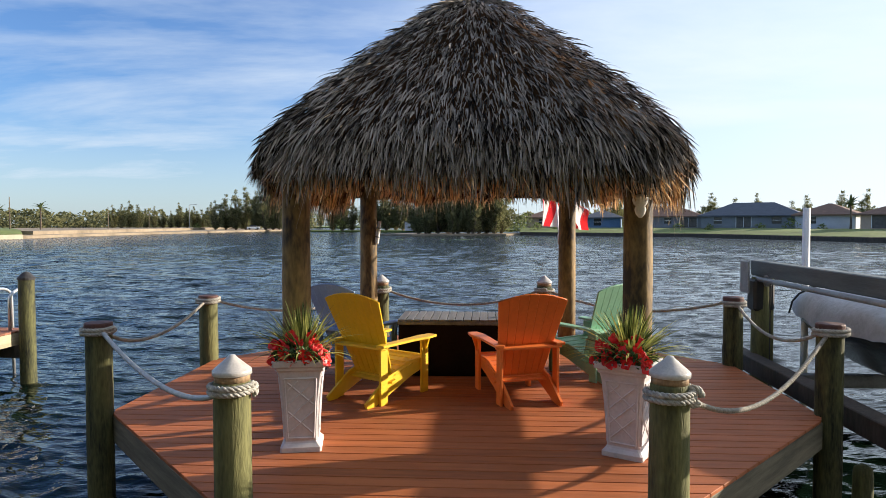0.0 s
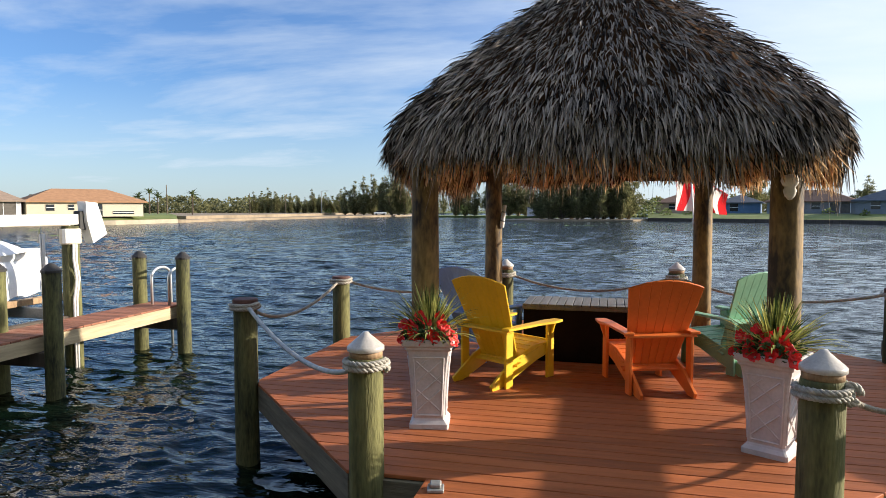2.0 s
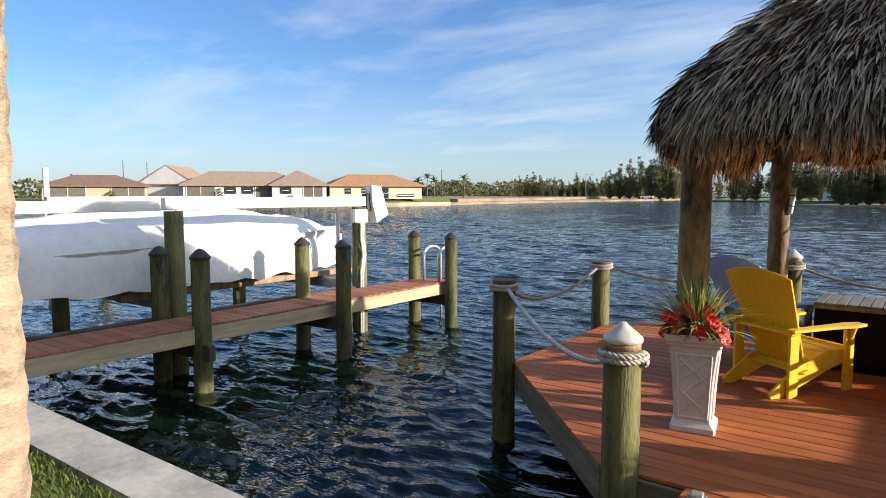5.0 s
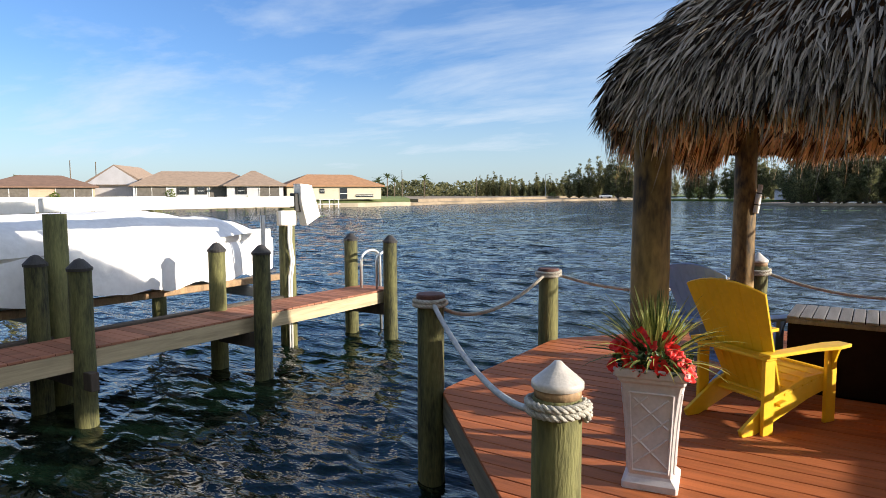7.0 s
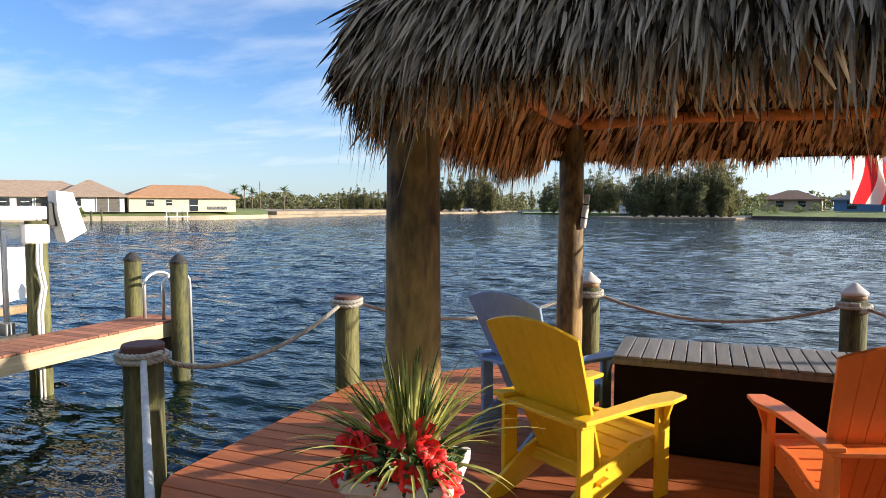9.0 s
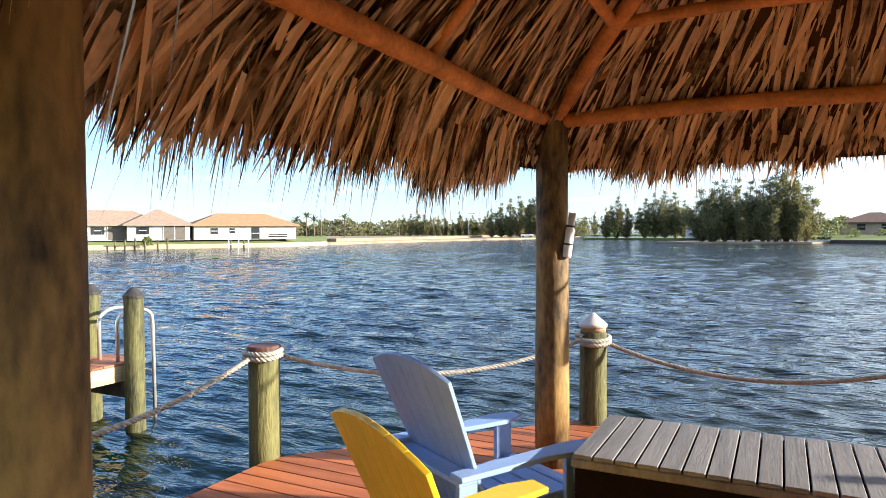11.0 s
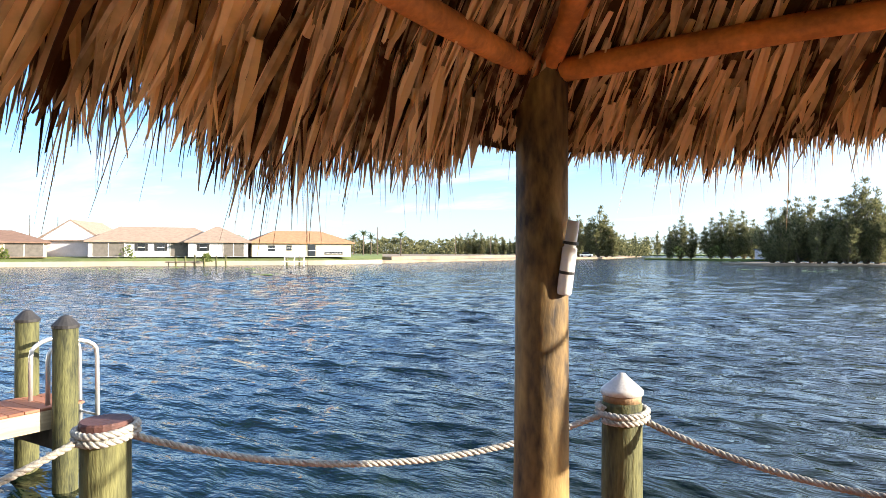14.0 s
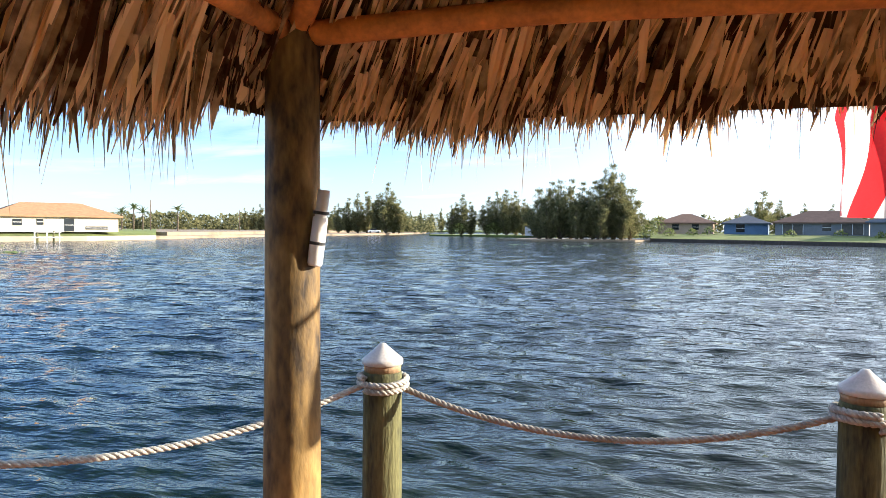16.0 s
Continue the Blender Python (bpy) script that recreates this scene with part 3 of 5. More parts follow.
span_rope("FL", "L", 0.68, 0.74, 0.20, M_HOSE, "grey sleeved rope sagging between two deck posts", True, 0.75)
span_rope("L", "ML", 0.71, 0.73, 0.20, M_ROPE_SHADED, "weathered twisted rope in a shaded tone sagging between two deck posts", skew=0.8)
span_rope("ML", "BL", 0.72, 0.69, 0.20, M_ROPE, "pale twisted rope sagging between two deck posts")
span_rope("BL", "BR", 0.67, 0.67, 0.20, M_ROPE_SHADED, "twisted rope in a shaded grey tone sagging between two deck posts")
span_rope("BR", "MR", 0.68, 0.73, 0.18, M_ROPE, "pale twisted rope sagging between two deck posts")
span_rope("MR", "R", 0.73, 0.72, 0.22, M_ROPE, "pale twisted rope sagging between two deck posts")
span_rope("R", "FR", 0.70, 0.68, 0.30, M_ROPE_SHADED, "heavy twisted rope in a shaded grey tone sagging to the front post", skew=1.1)


# ---- thatched hut ----
HX, HY = 0.135, 6.715
hut = empty("tiki_hut", pose(HX, HY, 0), "thatched tiki hut with grey palm roof on four round posts", "hut")
CORNERS = {"FL": (-1.185, 4.95), "FR": (1.515, 4.95), "BL": (-1.22, 8.48), "BR": (1.415, 8.48)}
for i, (key, (x, y)) in enumerate(CORNERS.items()):
    v, f = lathe([(0.113, -0.0), (0.114, 0.5), (0.111, 1.2), (0.108, 1.8), (0.106, 2.36), (0.1, 2.40)], 26, 0.07, i * 4.1 + 2)
    part("hut_post", ([(p[0] + x - HX, p[1] + y - HY, p[2]) for p in v], f), M_POST, hut, "peeled round timber post", True)

# half width over x, its z; the plan's half depth is the half width plus BD
PROFILE = [(0.05, 3.91), (0.22, 3.87), (0.43, 3.71), (0.71, 3.43), (1.02, 3.11), (1.32, 2.80), (1.56, 2.50), (1.68, 2.30), (1.72, 2.14)]
BD, RX = 0.42, 0.08


def roof_point(u, side, f):
    """A point of the thatch: u from 0 at the top to 1 at the eave, side 0 to 3, f from -1 to 1 along the side."""
    s = u * (len(PROFILE) - 1)
    i = min(int(s), len(PROFILE) - 2)
    a = PROFILE[i][0] + (PROFILE[i + 1][0] - PROFILE[i][0]) * (s - i)
    z = PROFILE[i][1] + (PROFILE[i + 1][1] - PROFILE[i][1]) * (s - i)
    b = a + BD * min(1, 0.25 + 0.9 * u)
    # rounded hips
    g = f * (1 - 0.10 * f * f)
    push = 1 - 0.055 * f * f * f * f
    if side == 0:
        p = Vector((a * g, -b * push, z))
    elif side == 1:
        p = Vector((a * push, b * g, z))
    elif side == 2:
        p = Vector((-a * g, b * push, z))
    else:
        p = Vector((-a * push, -b * g, z))
    p.x += RX
    return p


def roof_core():
    """One closed skin: outside down to the eave, then back up inside."""
    verts, faces = [], []
    nf, levels = 12, [k / 12 for k in range(13)]
    rows = [(u, 0.05) for u in levels] + [(u, 0.11) for u in levels[::-1]]
    n = nf * 4
    for u, drop in rows:
        for side in range(4):
            for j in range(nf):
                p = roof_point(u, side, (-1 + 2 * j / nf))
                verts.append(Vector((RX + (p.x - RX) * (1 - drop * 0.3), p.y * (1 - drop * 0.3), p.z - drop)))
    for i in range(len(rows) - 1):
        for k in range(n):
            faces.append((i * n + k, i * n + (k + 1) % n, (i + 1) * n + (k + 1) % n, (i + 1) * n + k))
    faces.append(tuple(range(n)))
    return verts, faces


part("roof_core", roof_core(), M_THATCH_CORE, hut, "packed palm thatch darkened as the shade between leaves")


def blade(verts, faces, root, way, out, length, width, droop, twist, curl):
    """A dry palm leaflet: a folded, tapering strip that droops along its length."""
    way, out = way.normalized(), out.normalized()
    side = way.cross(out).normalized()
    side = (side * math.cos(twist) + out * math.sin(twist)).normalized()
    up = side.cross(way)
    o = len(verts)
    n = 3
    p = root.copy()
    d = way.copy()
    for i in range(n + 1):
        w = width * (0.75, 1.0, 0.72, 0.12)[i]
        verts.append(p - side * w * 0.5 + up * w * 0.25)
        verts.append(p + up * 0.0)
        verts.append(p + side * w * 0.5 + up * w * 0.25)
        p = p + d * (length / n)
        d = (d + Vector((0, 0, -1)) * droop + side * curl).normalized()
    for i in range(n):
        k = o + i * 3
        faces.append((k, k + 3, k + 4, k + 1))
        faces.append((k + 1, k + 4, k + 5, k + 2))


LAKEWARD = 1 if roof_point(1, 3, 1).y > roof_point(1, 3, -1).y else -1


def eave_end(side, f):
    """The height at which the ragged fringe ends."""
    length = 1.0 if side in (0, 2) else 1.35
    clump = noise.noise((f * 3.1 * length, side * 7.7, 0.5)) + 0.6 * noise.noise((f * 9 * length, side * 3.3, 2.5))
    if side == 3:  # hangs lowest short of the lake corner, then lifts to the corner post
        g = f * LAKEWARD
        return 1.84 - 0.05 * max(0.0, g) + 0.12 * clump + min(0.34, 2.4 * max(0.0, g - 0.66)) + 1.5 * max(0.0, -g - 0.86)
    return 1.92 + (0.12 if side == 0 else 0.17) * clump + (0.07 if side == 2 else -0.04 if side == 0 else 0.0) + min(0.14 if side == 2 else 1.0, 1.5 * max(0.0, abs(f) - 0.86))


def reach(p, way, length, end):
    """A leaf's length, cut where it would hang below end."""
    return max(0.07, min(length, (p.z - end) / max(0.25, -way.z)))


def thatch_outer():
    rng = random.Random(11)
    verts, faces = [], []
    rows = 48
    # the crown of leaves bound over the peak
    for c in range(420):
        an = rng.uniform(0, 2 * math.pi)
        way = Vector((math.cos(an), math.sin(an) * 1.25, rng.uniform(-0.95, -0.45))).normalized()
        root = Vector((RX + 0.05 * math.cos(an), 0.16 * math.sin(an), 3.90 + rng.uniform(-0.03, 0.05)))
        blade(verts, faces, root, way, Vector((way.x, way.y, 1.2)), rng.uniform(0.2, 0.38), rng.uniform(0.01, 0.024), rng.uniform(0.1, 0.25), rng.uniform(-0.6, 0.6), rng.uniform(-0.1, 0.1))
    for r in range(rows + 3):
        u = 0.02 + 0.97 * min(1, r / rows)
        for side in range(4):
            a = roof_point(u, side, -1)
            b = roof_point(u, side, 1)
            count = int((b - a).length / (0.014 if side in (0, 3) else 0.028)) + 4
            for c in range(count):
                f = -1 + 2 * (c + rng.random()) / count
                uu = min(1, max(0.0, u + rng.uniform(-0.022, 0.022)))
                p = roof_point(uu, side, f)
                q = roof_point(min(1, uu + 0.05), side, f) if uu < 0.96 else p + (p - roof_point(uu - 0.06, side, f))
                way = q - p
                e = roof_point(uu, side, min(1, f + 0.05)) - roof_point(uu, side, f - 0.05)
                out = e.cross(way)
                if out.dot(Vector((p.x, p.y, 0.6))) < 0:
                    out = -out
                out.normalize()
                way = (way.normalized() + out * rng.uniform(-0.03, 0.5) + e.normalized() * rng.gauss(0.05 * f, 0.16)).normalized()
                far = max(0.0, (uu - 0.86) / 0.14)
                ln = rng.uniform(0.09, 0.26) * (1 - 0.15 * far)
                ln = reach(p, way, ln, eave_end(side, f) + rng.uniform(-0.03, 0.06))
                blade(verts, faces, p + out * rng.uniform(0.0, 0.05), way, out, ln, rng.uniform(0.006, 0.019), rng.uniform(0.02, 0.22), rng.uniform(-0.9, 0.9), rng.uniform(-0.1, 0.1))
    return verts, faces


def thatch_inner():
    """The leaves seen from below, and the fringe that hangs past the eave beams."""
    rng = random.Random(23)
    verts, faces = [], []
    for r in range(15):
        u = 0.16 + 0.84 * r / 14
        for side in range(4):
            a, b = roof_point(u, side, -1), roof_point(u, side, 1)
            count = int((b - a).length / 0.021) + 2
            for c in range(count):
                f = -1 + 2 * (c + rng.random()) / count
                uu = min(1, max(0.02, u + rng.uniform(-0.03, 0.03)))
                p = roof_point(uu, side, f)
                q = roof_point(min(1, uu + 0.04), side, f) if uu < 0.95 else p + (p - roof_point(uu - 0.05, side, f))
                way = (q - p).normalized()
                e = (roof_point(uu, side, min(1, f + 0.05)) - roof_point(uu, side, f - 0.05)).normalized()
                out = e.cross(way).normalized()
                if out.dot(Vector((p.x, p.y, 0.6))) < 0:
                    out = -out
                way = (way - out * rng.uniform(0.0, 0.12) + e * rng.gauss(0.28, 0.14)).normalized()
                ln = reach(p, way, rng.uniform(0.34, 0.62), eave_end(side, f) + rng.uniform(0.0, 0.1))
                blade(verts, faces, p - out * rng.uniform(0.09, 0.19), way, -out, ln, rng.uniform(0.010, 0.046), rng.uniform(0.0, 0.06), rng.uniform(-0.6, 0.6), rng.uniform(-0.08, 0.08))
    return verts, faces


def fringe(inside):
    rng = random.Random(5 if inside else 6)
    verts, faces = [], []
    for side in range(4):
        length = 3.06 if side in (0, 2) else 4.2
        count = int(length / (0.0042 if inside else (0.0036 if side == 0 else 0.0065)))
        for c in range(count):
            f = -1 + 2 * (c + rng.random()) / count
            u = rng.uniform(0.86, 1.0)
            p = roof_point(u, side, f)
            outward = Vector((p.x, p.y, 0)).normalized()
            p = p - outward * (rng.uniform(0.02, 0.12) if inside else rng.uniform(-0.05, 0.05)) - Vector((0, 0, 0.02 if inside else 0))
            wisp = rng.random() < (0.15 if side == 3 else 0.09)
            end = eave_end(side, f) + rng.gauss(0, 0.045) - (rng.uniform(0.04, 0.22) if wisp else 0.0)
            if inside and side == 0:
                end += 0.12
            ln = max(0.12, p.z - end)
            e = (roof_point(u, side, min(1, f + 0.05)) - roof_point(u, side, f - 0.05)).normalized()
            way = Vector((0, 0, -1)) + outward * rng.uniform(0.0, 0.22) + e * (rng.gauss(0.12 if side == 3 else 0.0, 0.13) + 0.1 * f)
            blade(verts, faces, p, way, outward if not inside else -outward, ln, rng.uniform(0.003, 0.006) if wisp else (rng.uniform(0.008, 0.030) if inside else rng.uniform(0.006, 0.017)), 0.06, rng.uniform(-0.9, 0.9), rng.uniform(-0.05, 0.05))
    return verts, faces


th = part("thatch_outside", thatch_outer(), M_THATCH, hut, "weathered grey dried palm leaves")
tagged(th, kind="stuff")
tagged(part("thatch_inside", thatch_inner(), M_THATCH_IN, hut, "brown dried palm leaves seen from below"), kind="stuff")
tagged(part("fringe_inside", fringe(True), M_THATCH_IN, hut, "ragged brown palm fringe at the eave"), kind="stuff")
tagged(part("fringe_outside", fringe(False), M_THATCH, hut, "ragged grey palm fringe at the eave"), kind="stuff")


def log(name, a, b, r, bend=0.0, label=""):
    a, b = Vector(a), Vector(b)
    pts = []
    for i in range(9):
        f = i / 8
        p = a.lerp(b, f)
        p.z += bend * math.sin(math.pi * f) + 0.012 * math.sin(7 * f + a.x)
        p.x += 0.015 * math.sin(5 * f + a.y)
        pts.append(p - Vector((HX, HY, 0)))
    part(name, tube(pts, [r * (1 - 0.012 * i) for i in range(9)], 12), M_RAFTER, hut, label, True)


BEAM_Z = 2.35
c = {k: Vector((x, y, BEAM_Z)) for k, (x, y) in CORNERS.items()}
log("eave_beam", c["FL"], c["FR"], 0.05)
log("eave_beam", c["BL"], c["BR"], 0.05)
log("eave_beam", c["FL"], c["BL"], 0.05, -0.03)
log("eave_beam", c["FR"], c["BR"], 0.05)
tops = {"FL": Vector((HX, HY - 0.3, 3.22)), "FR": Vector((HX, HY - 0.3, 3.22)), "BL": Vector((HX, HY + 0.3, 3.22)), "BR": Vector((HX, HY + 0.3, 3.22))}
for k in c:
    log("hip_rafter", c[k] + Vector((0, 0, 0.0)), tops[k], 0.05)
mids = {k: c[k].lerp(tops[k], 0.42) for k in c}
for a, b in (("FL", "FR"), ("BL", "BR"), ("FL", "BL"), ("FR", "BR")):
    log("purlin", mids[a] + Vector((0, 0, 0.03)), mids[b] + Vector((0, 0, 0.03)), 0.035)
for a, b in (("FL", "BL"), ("FR", "BR")):
    for fr in (0.97, 0.5, 0.03):
        p = c[a].lerp(c[b], fr)
        q = Vector((HX + (p.x - HX) * 0.1, HY + (p.y - HY) * (0.2 if fr == 0.5 else 0.75), 3.7 if fr == 0.5 else 3.2))
        if fr != 0.5:
            q = p.lerp(Vector((HX, p.y, 3.15)), 0.42)
        log("jack_rafter", p + Vector((0, 0, 0.05)), q, 0.03)


# ---- chairs ----
def adirondack(m, mat, colour, group="adirondack chairs on the deck"):
    ch = empty("adirondack_chair", m, "%s painted wooden adirondack chair with slatted fan back" % colour, "chair", group)
    W = 0.275
    for s in (-1, 1):
        x = s * W
        # side stringer from the front leg down to the floor at the back
        prof = [(0.34, 0.36), (0.34, 0.25), (0.10, 0.19), (-0.42, 0.0), (-0.53, 0.0), (-0.55, 0.045), (-0.26, 0.24), (0.05, 0.345)]
        bm = outline(prof, -0.014, 0.014, 0.003)
        bmesh.ops.transform(bm, matrix=Matrix.Translation((x - s * 0.03, 0, 0)) @ Matrix(((0, 0, 1, 0), (1, 0, 0, 0), (0, 1, 0, 0), (0, 0, 0, 1))), verts=bm.verts)
        part("side_rail", bm, mat, ch)
        part("front_leg", box(0.028, 0.105, 0.53, (x, 0.29, 0.265), None, 0.004), mat, ch)
        part("back_leg", box(0.028, 0.10, 0.545, (x + s * 0.01, -0.34, 0.2725), None, 0.004), mat, ch)
        arm = outline([(x - 0.045 + 0.03 * s, -0.41), (x + 0.045 + 0.03 * s, -0.41), (x + 0.055 + 0.01 * s, 0.05), (x + 0.075 + 0.02 * s, 0.26), (x + 0.05 + 0.02 * s, 0.41), (x - 0.05 + 0.02 * s, 0.41), (x - 0.075 + 0.02 * s, 0.26), (x - 0.05 + 0.01 * s, 0.05)], 0.545, 0.57, 0.004)
        part("armrest", arm, mat, ch)
        br = outline([(0.0, 0.0), (0.055, 0.0), (0.0, -0.16)], -0.012, 0.012, 0.002)
        bmesh.ops.transform(br, matrix=Matrix.Translation((x + s * 0.014, 0.29, 0.545)) @ Matrix(((s, 0, 0, 0), (0, 0, 1, 0), (0, 1, 0, 0), (0, 0, 0, 1))), verts=br.verts)
        bmesh.ops.recalc_face_normals(br, faces=br.faces)
        part("arm_bracket", br, mat, ch)
    # seat slats, sloping back
    for i in range(6):
        yy = 0.33 - i * 0.088
        zz = 0.368 - 0.40 * (0.34 - yy) * 0.62 + (0.0 if i else -0.008)
        part("seat_slat", box(0.53, 0.08, 0.02, (0, yy, zz), Matrix.Rotation(radians(13 if i else -10), 4, "X"), 0.004), mat, ch)
    # fan back
    lean = radians(23)
    base = Vector((0, -0.13, 0.19))
    upv = Vector((0, -math.sin(lean), math.cos(lean)))
    n = 7
    for i in range(n):
        f = (i - (n - 1) / 2) / ((n - 1) / 2)
        def arch(x):
            return 0.925 - 0.055 * (x / 0.30) ** 2
        wb, wt = 0.062, 0.098
        lo, hi = f * 0.195, f * 0.295
        bm = outline([(lo - wb / 2, 0), (lo + wb / 2, 0), (hi + wt / 2, arch(hi + wt / 2)), (hi, arch(hi) + 0.002), (hi - wt / 2, arch(hi - wt / 2))], -0.010, 0.010, 0.003)
        mm = Matrix.Translation(base) @ Matrix(((1, 0, 0, 0), (0, upv.y, math.cos(lean), 0), (0, upv.z, math.sin(lean), 0), (0, 0, 0, 1)))
        bmesh.ops.transform(bm, matrix=mm, verts=bm.verts)
        bmesh.ops.recalc_face_normals(bm, faces=bm.faces)
        part("back_slat", bm, mat, ch)
    rot = Matrix.Rotation(lean, 4, "X")
    for h, w in ((0.0, 0.50), (0.34, 0.47)):
        p = base + upv * (h + 0.03) + Vector((0, -0.024, -0.01))
        part("back_brace", box(w, 0.024, 0.05, p, rot, 0.004), mat, ch)
    part("back_rail", box(0.64, 0.10, 0.024, (0, -0.355, 0.532), None, 0.004), mat, ch)
    part("back_rail", box(0.60, 0.075, 0.022, (0, -0.20, 0.20), Matrix.Rotation(radians(14), 4, "X"), 0.004), mat, ch)
    part("stretcher", box(0.52, 0.022, 0.09, (0, 0.325, 0.31), None, 0.004), mat, ch)
    return ch


adirondack(pose(-0.665, 6.19, 0, 0, 0, -32.6), M_YELLOW, "bright yellow")
adirondack(pose(0.62, 6.23, 0, 0, 0, 19.8), M_ORANGE, "bright orange")
adirondack(pose(-1.10, 7.12, 0, 0, 0, -30), M_BLUE, "powder blue")
adirondack(pose(1.50, 7.20, 0, 0, 0, 37), M_GREEN, "seafoam green")

# ---- deck box ----
bx = empty("deck_box", pose(0.14, 7.26, 0), "low black-brown storage box with grey slatted top", "box")
BW, BDEP = 1.52, 0.66
for s in (-1, 1):
    part("long_panel", box(BW, 0.022, 0.545, (0, s * (BDEP / 2 - 0.011), 0.2975), None, 0.003), M_BOX, bx)
    part("end_panel", box(0.022, BDEP - 0.048, 0.545, (s * (BW / 2 - 0.011), 0, 0.2975), None, 0.003), M_BOX, bx)
    part("top_rim", box(BW + 0.03, 0.04, 0.04, (0, s * (BDEP / 2 - 0.005), 0.592), None, 0.006), M_BOXTOP, bx)
part("base", box(BW - 0.06, BDEP - 0.06, 0.05, (0, 0, 0.025)), M_BOX, bx)
nb = 17
for i in range(nb):
    w = (BW + 0.02) / nb
    part("top_slat", box(w - 0.008, BDEP + 0.03, 0.018, (-(BW + 0.02) / 2 + w * (i + 0.5), 0, 0.623), None, 0.003), M_BOXTOP, bx)


# ---- planters with flowers ----
def planter(m, seed, label):
    pl = empty("planter", m, label, "planter", "planters at the deck entrance")
    H = 0.69
    rows = [(0.150, 0.0), (0.150, 0.035), (0.128, 0.06), (0.120, 0.075), (0.124, 0.2), (0.136, 0.4), (0.155, 0.56), (0.163, 0.60), (0.178, 0.615), (0.178, 0.63), (0.198, 0.645), (0.200, 0.685), (0.192, H), (0.178, H), (0.172, 0.655)]
    verts, faces = [], []
    for h, z in rows:
        c8 = min(0.012, h * 0.1)
        ring = [(-h + c8, -h), (h - c8, -h), (h, -h + c8), (h, h - c8), (h - c8, h), (-h + c8, h), (-h, h - c8), (-h, -h + c8)]
        verts += [(x, y, z) for x, y in ring]
    for i in range(len(rows) - 1):
        for k in range(8):
            faces.append((i * 8 + k, i * 8 + (k + 1) % 8, (i + 1) * 8 + (k + 1) % 8, (i + 1) * 8 + k))
    faces.append(tuple(range(8))[::-1])
    part("pot", (verts, faces), M_PLANTER, pl)
    part("soil", box(0.335, 0.335, 0.03, (0, 0, 0.648)), M_SOIL, pl)

    def half(z):
        for (ha, za), (hb, zb) in zip(rows, rows[1:]):
            if za <= z <= zb and zb > za:
                return ha + (hb - ha) * (z - za) / (zb - za)
        return 0.13
    for s in range(4):
        turn = Matrix.Rotation(math.pi / 2 * s, 4, "Z")
        def on(x, z, o=0.003):
            return turn @ Vector((x, -half(z) - o, z))
        fr = [((-0.095, 0.10), (0.095, 0.10)), ((-0.115, 0.55), (0.115, 0.55)), ((-0.095, 0.10), (-0.115, 0.55)), ((0.095, 0.10), (0.115, 0.55))]
        for a, b in fr:
            part("moulding", tube([on(a[0] + (b[0] - a[0]) * t, a[1] + (b[1] - a[1]) * t) for t in np.linspace(0, 1, 5)], 0.0075, 6), M_PLANTER, pl)
        diag = []
        for k in range(4):
            z0 = 0.13 + 0.11 * k
            for d in (1, -1):
                xa, xb, za, zb = -0.092 * d, 0.092 * d, z0 + 0.0, z0 + 0.17
                if zb > 0.53:
                    fcut = (0.53 - za) / (zb - za)
                    xb, zb = xa + (xb - xa) * fcut, 0.53
                if d == 1 or k % 2 == 0:
                    diag.append(tube([on(xa + (xb - xa) * t, za + (zb - za) * t, 0.001) for t in np.linspace(0, 1, 5)], 0.0075, 6))
        part("lattice", joined(*diag), M_PLANTER, pl, "raised lattice moulding")
    rng = random.Random(seed)
    gr = empty("spider_plant", m @ pose(0, 0.02, 0.66), "spiky variegated green and cream grass plant in a planter", "plant", "grass plants in the planters")
    for i in range(250):
        verts, faces = [], []
        an = rng.uniform(0, 2 * math.pi)
        lean = rng.uniform(0.05, 1.15) ** 1.2
        way = Vector((math.cos(an) * math.sin(lean), math.sin(an) * math.sin(lean), math.cos(lean)))
        root = Vector((math.cos(an) * rng.uniform(0, 0.05), math.sin(an) * rng.uniform(0, 0.05), 0))
        ln, w = rng.uniform(0.26, 0.46) * (1 + 0.15 * lean), rng.uniform(0.010, 0.024)
        side = way.cross(Vector((0, 0, 1))).normalized() if lean > 0.02 else Vector((1, 0, 0))
        d, p = way.copy(), root.copy()
        o = len(verts)
        n = 7
        for k in range(n + 1):
            ww = w * (0.6, 0.9, 1, 1, 0.9, 0.7, 0.42, 0.05)[k]
            nrm = side.cross(d)
            verts += [p - side * ww / 2 + nrm * ww * 0.2, p, p + side * ww / 2 + nrm * ww * 0.2]
            p = p + d * ln / n
            d = (d + Vector((0, 0, -1)) * (0.03 + 0.16 * math.sin(lean)) * (0.4 + k * 0.13)).normalized()
        for k in range(n):
            q = o + 3 * k
            faces += [(q, q + 3, q + 4, q + 1), (q + 1, q + 4, q + 5, q + 2)]
        part("leaf", (verts, faces), M_BLADE, gr, "", True)
    fl = empty("petunia", m @ pose(0, 0, 0.66), "bushy red petunia in full bloom in a planter", "flowers", "petunias in the planters")
    verts, faces = [], []
    for i in range(620):
        x, y = rng.uniform(-0.19, 0.19), rng.uniform(-0.2, 0.05)
        z = rng.uniform(0.0, 0.13) * (1 - abs(x) * 2)
        p = Vector((x, y, z))
        d = Vector((rng.uniform(-1, 1), rng.uniform(-1, 0.6), rng.uniform(-0.3, 1))).normalized()
        s = d.orthogonal().normalized()
        ln = rng.uniform(0.025, 0.05)
        o = len(verts)
        up = s.cross(d)
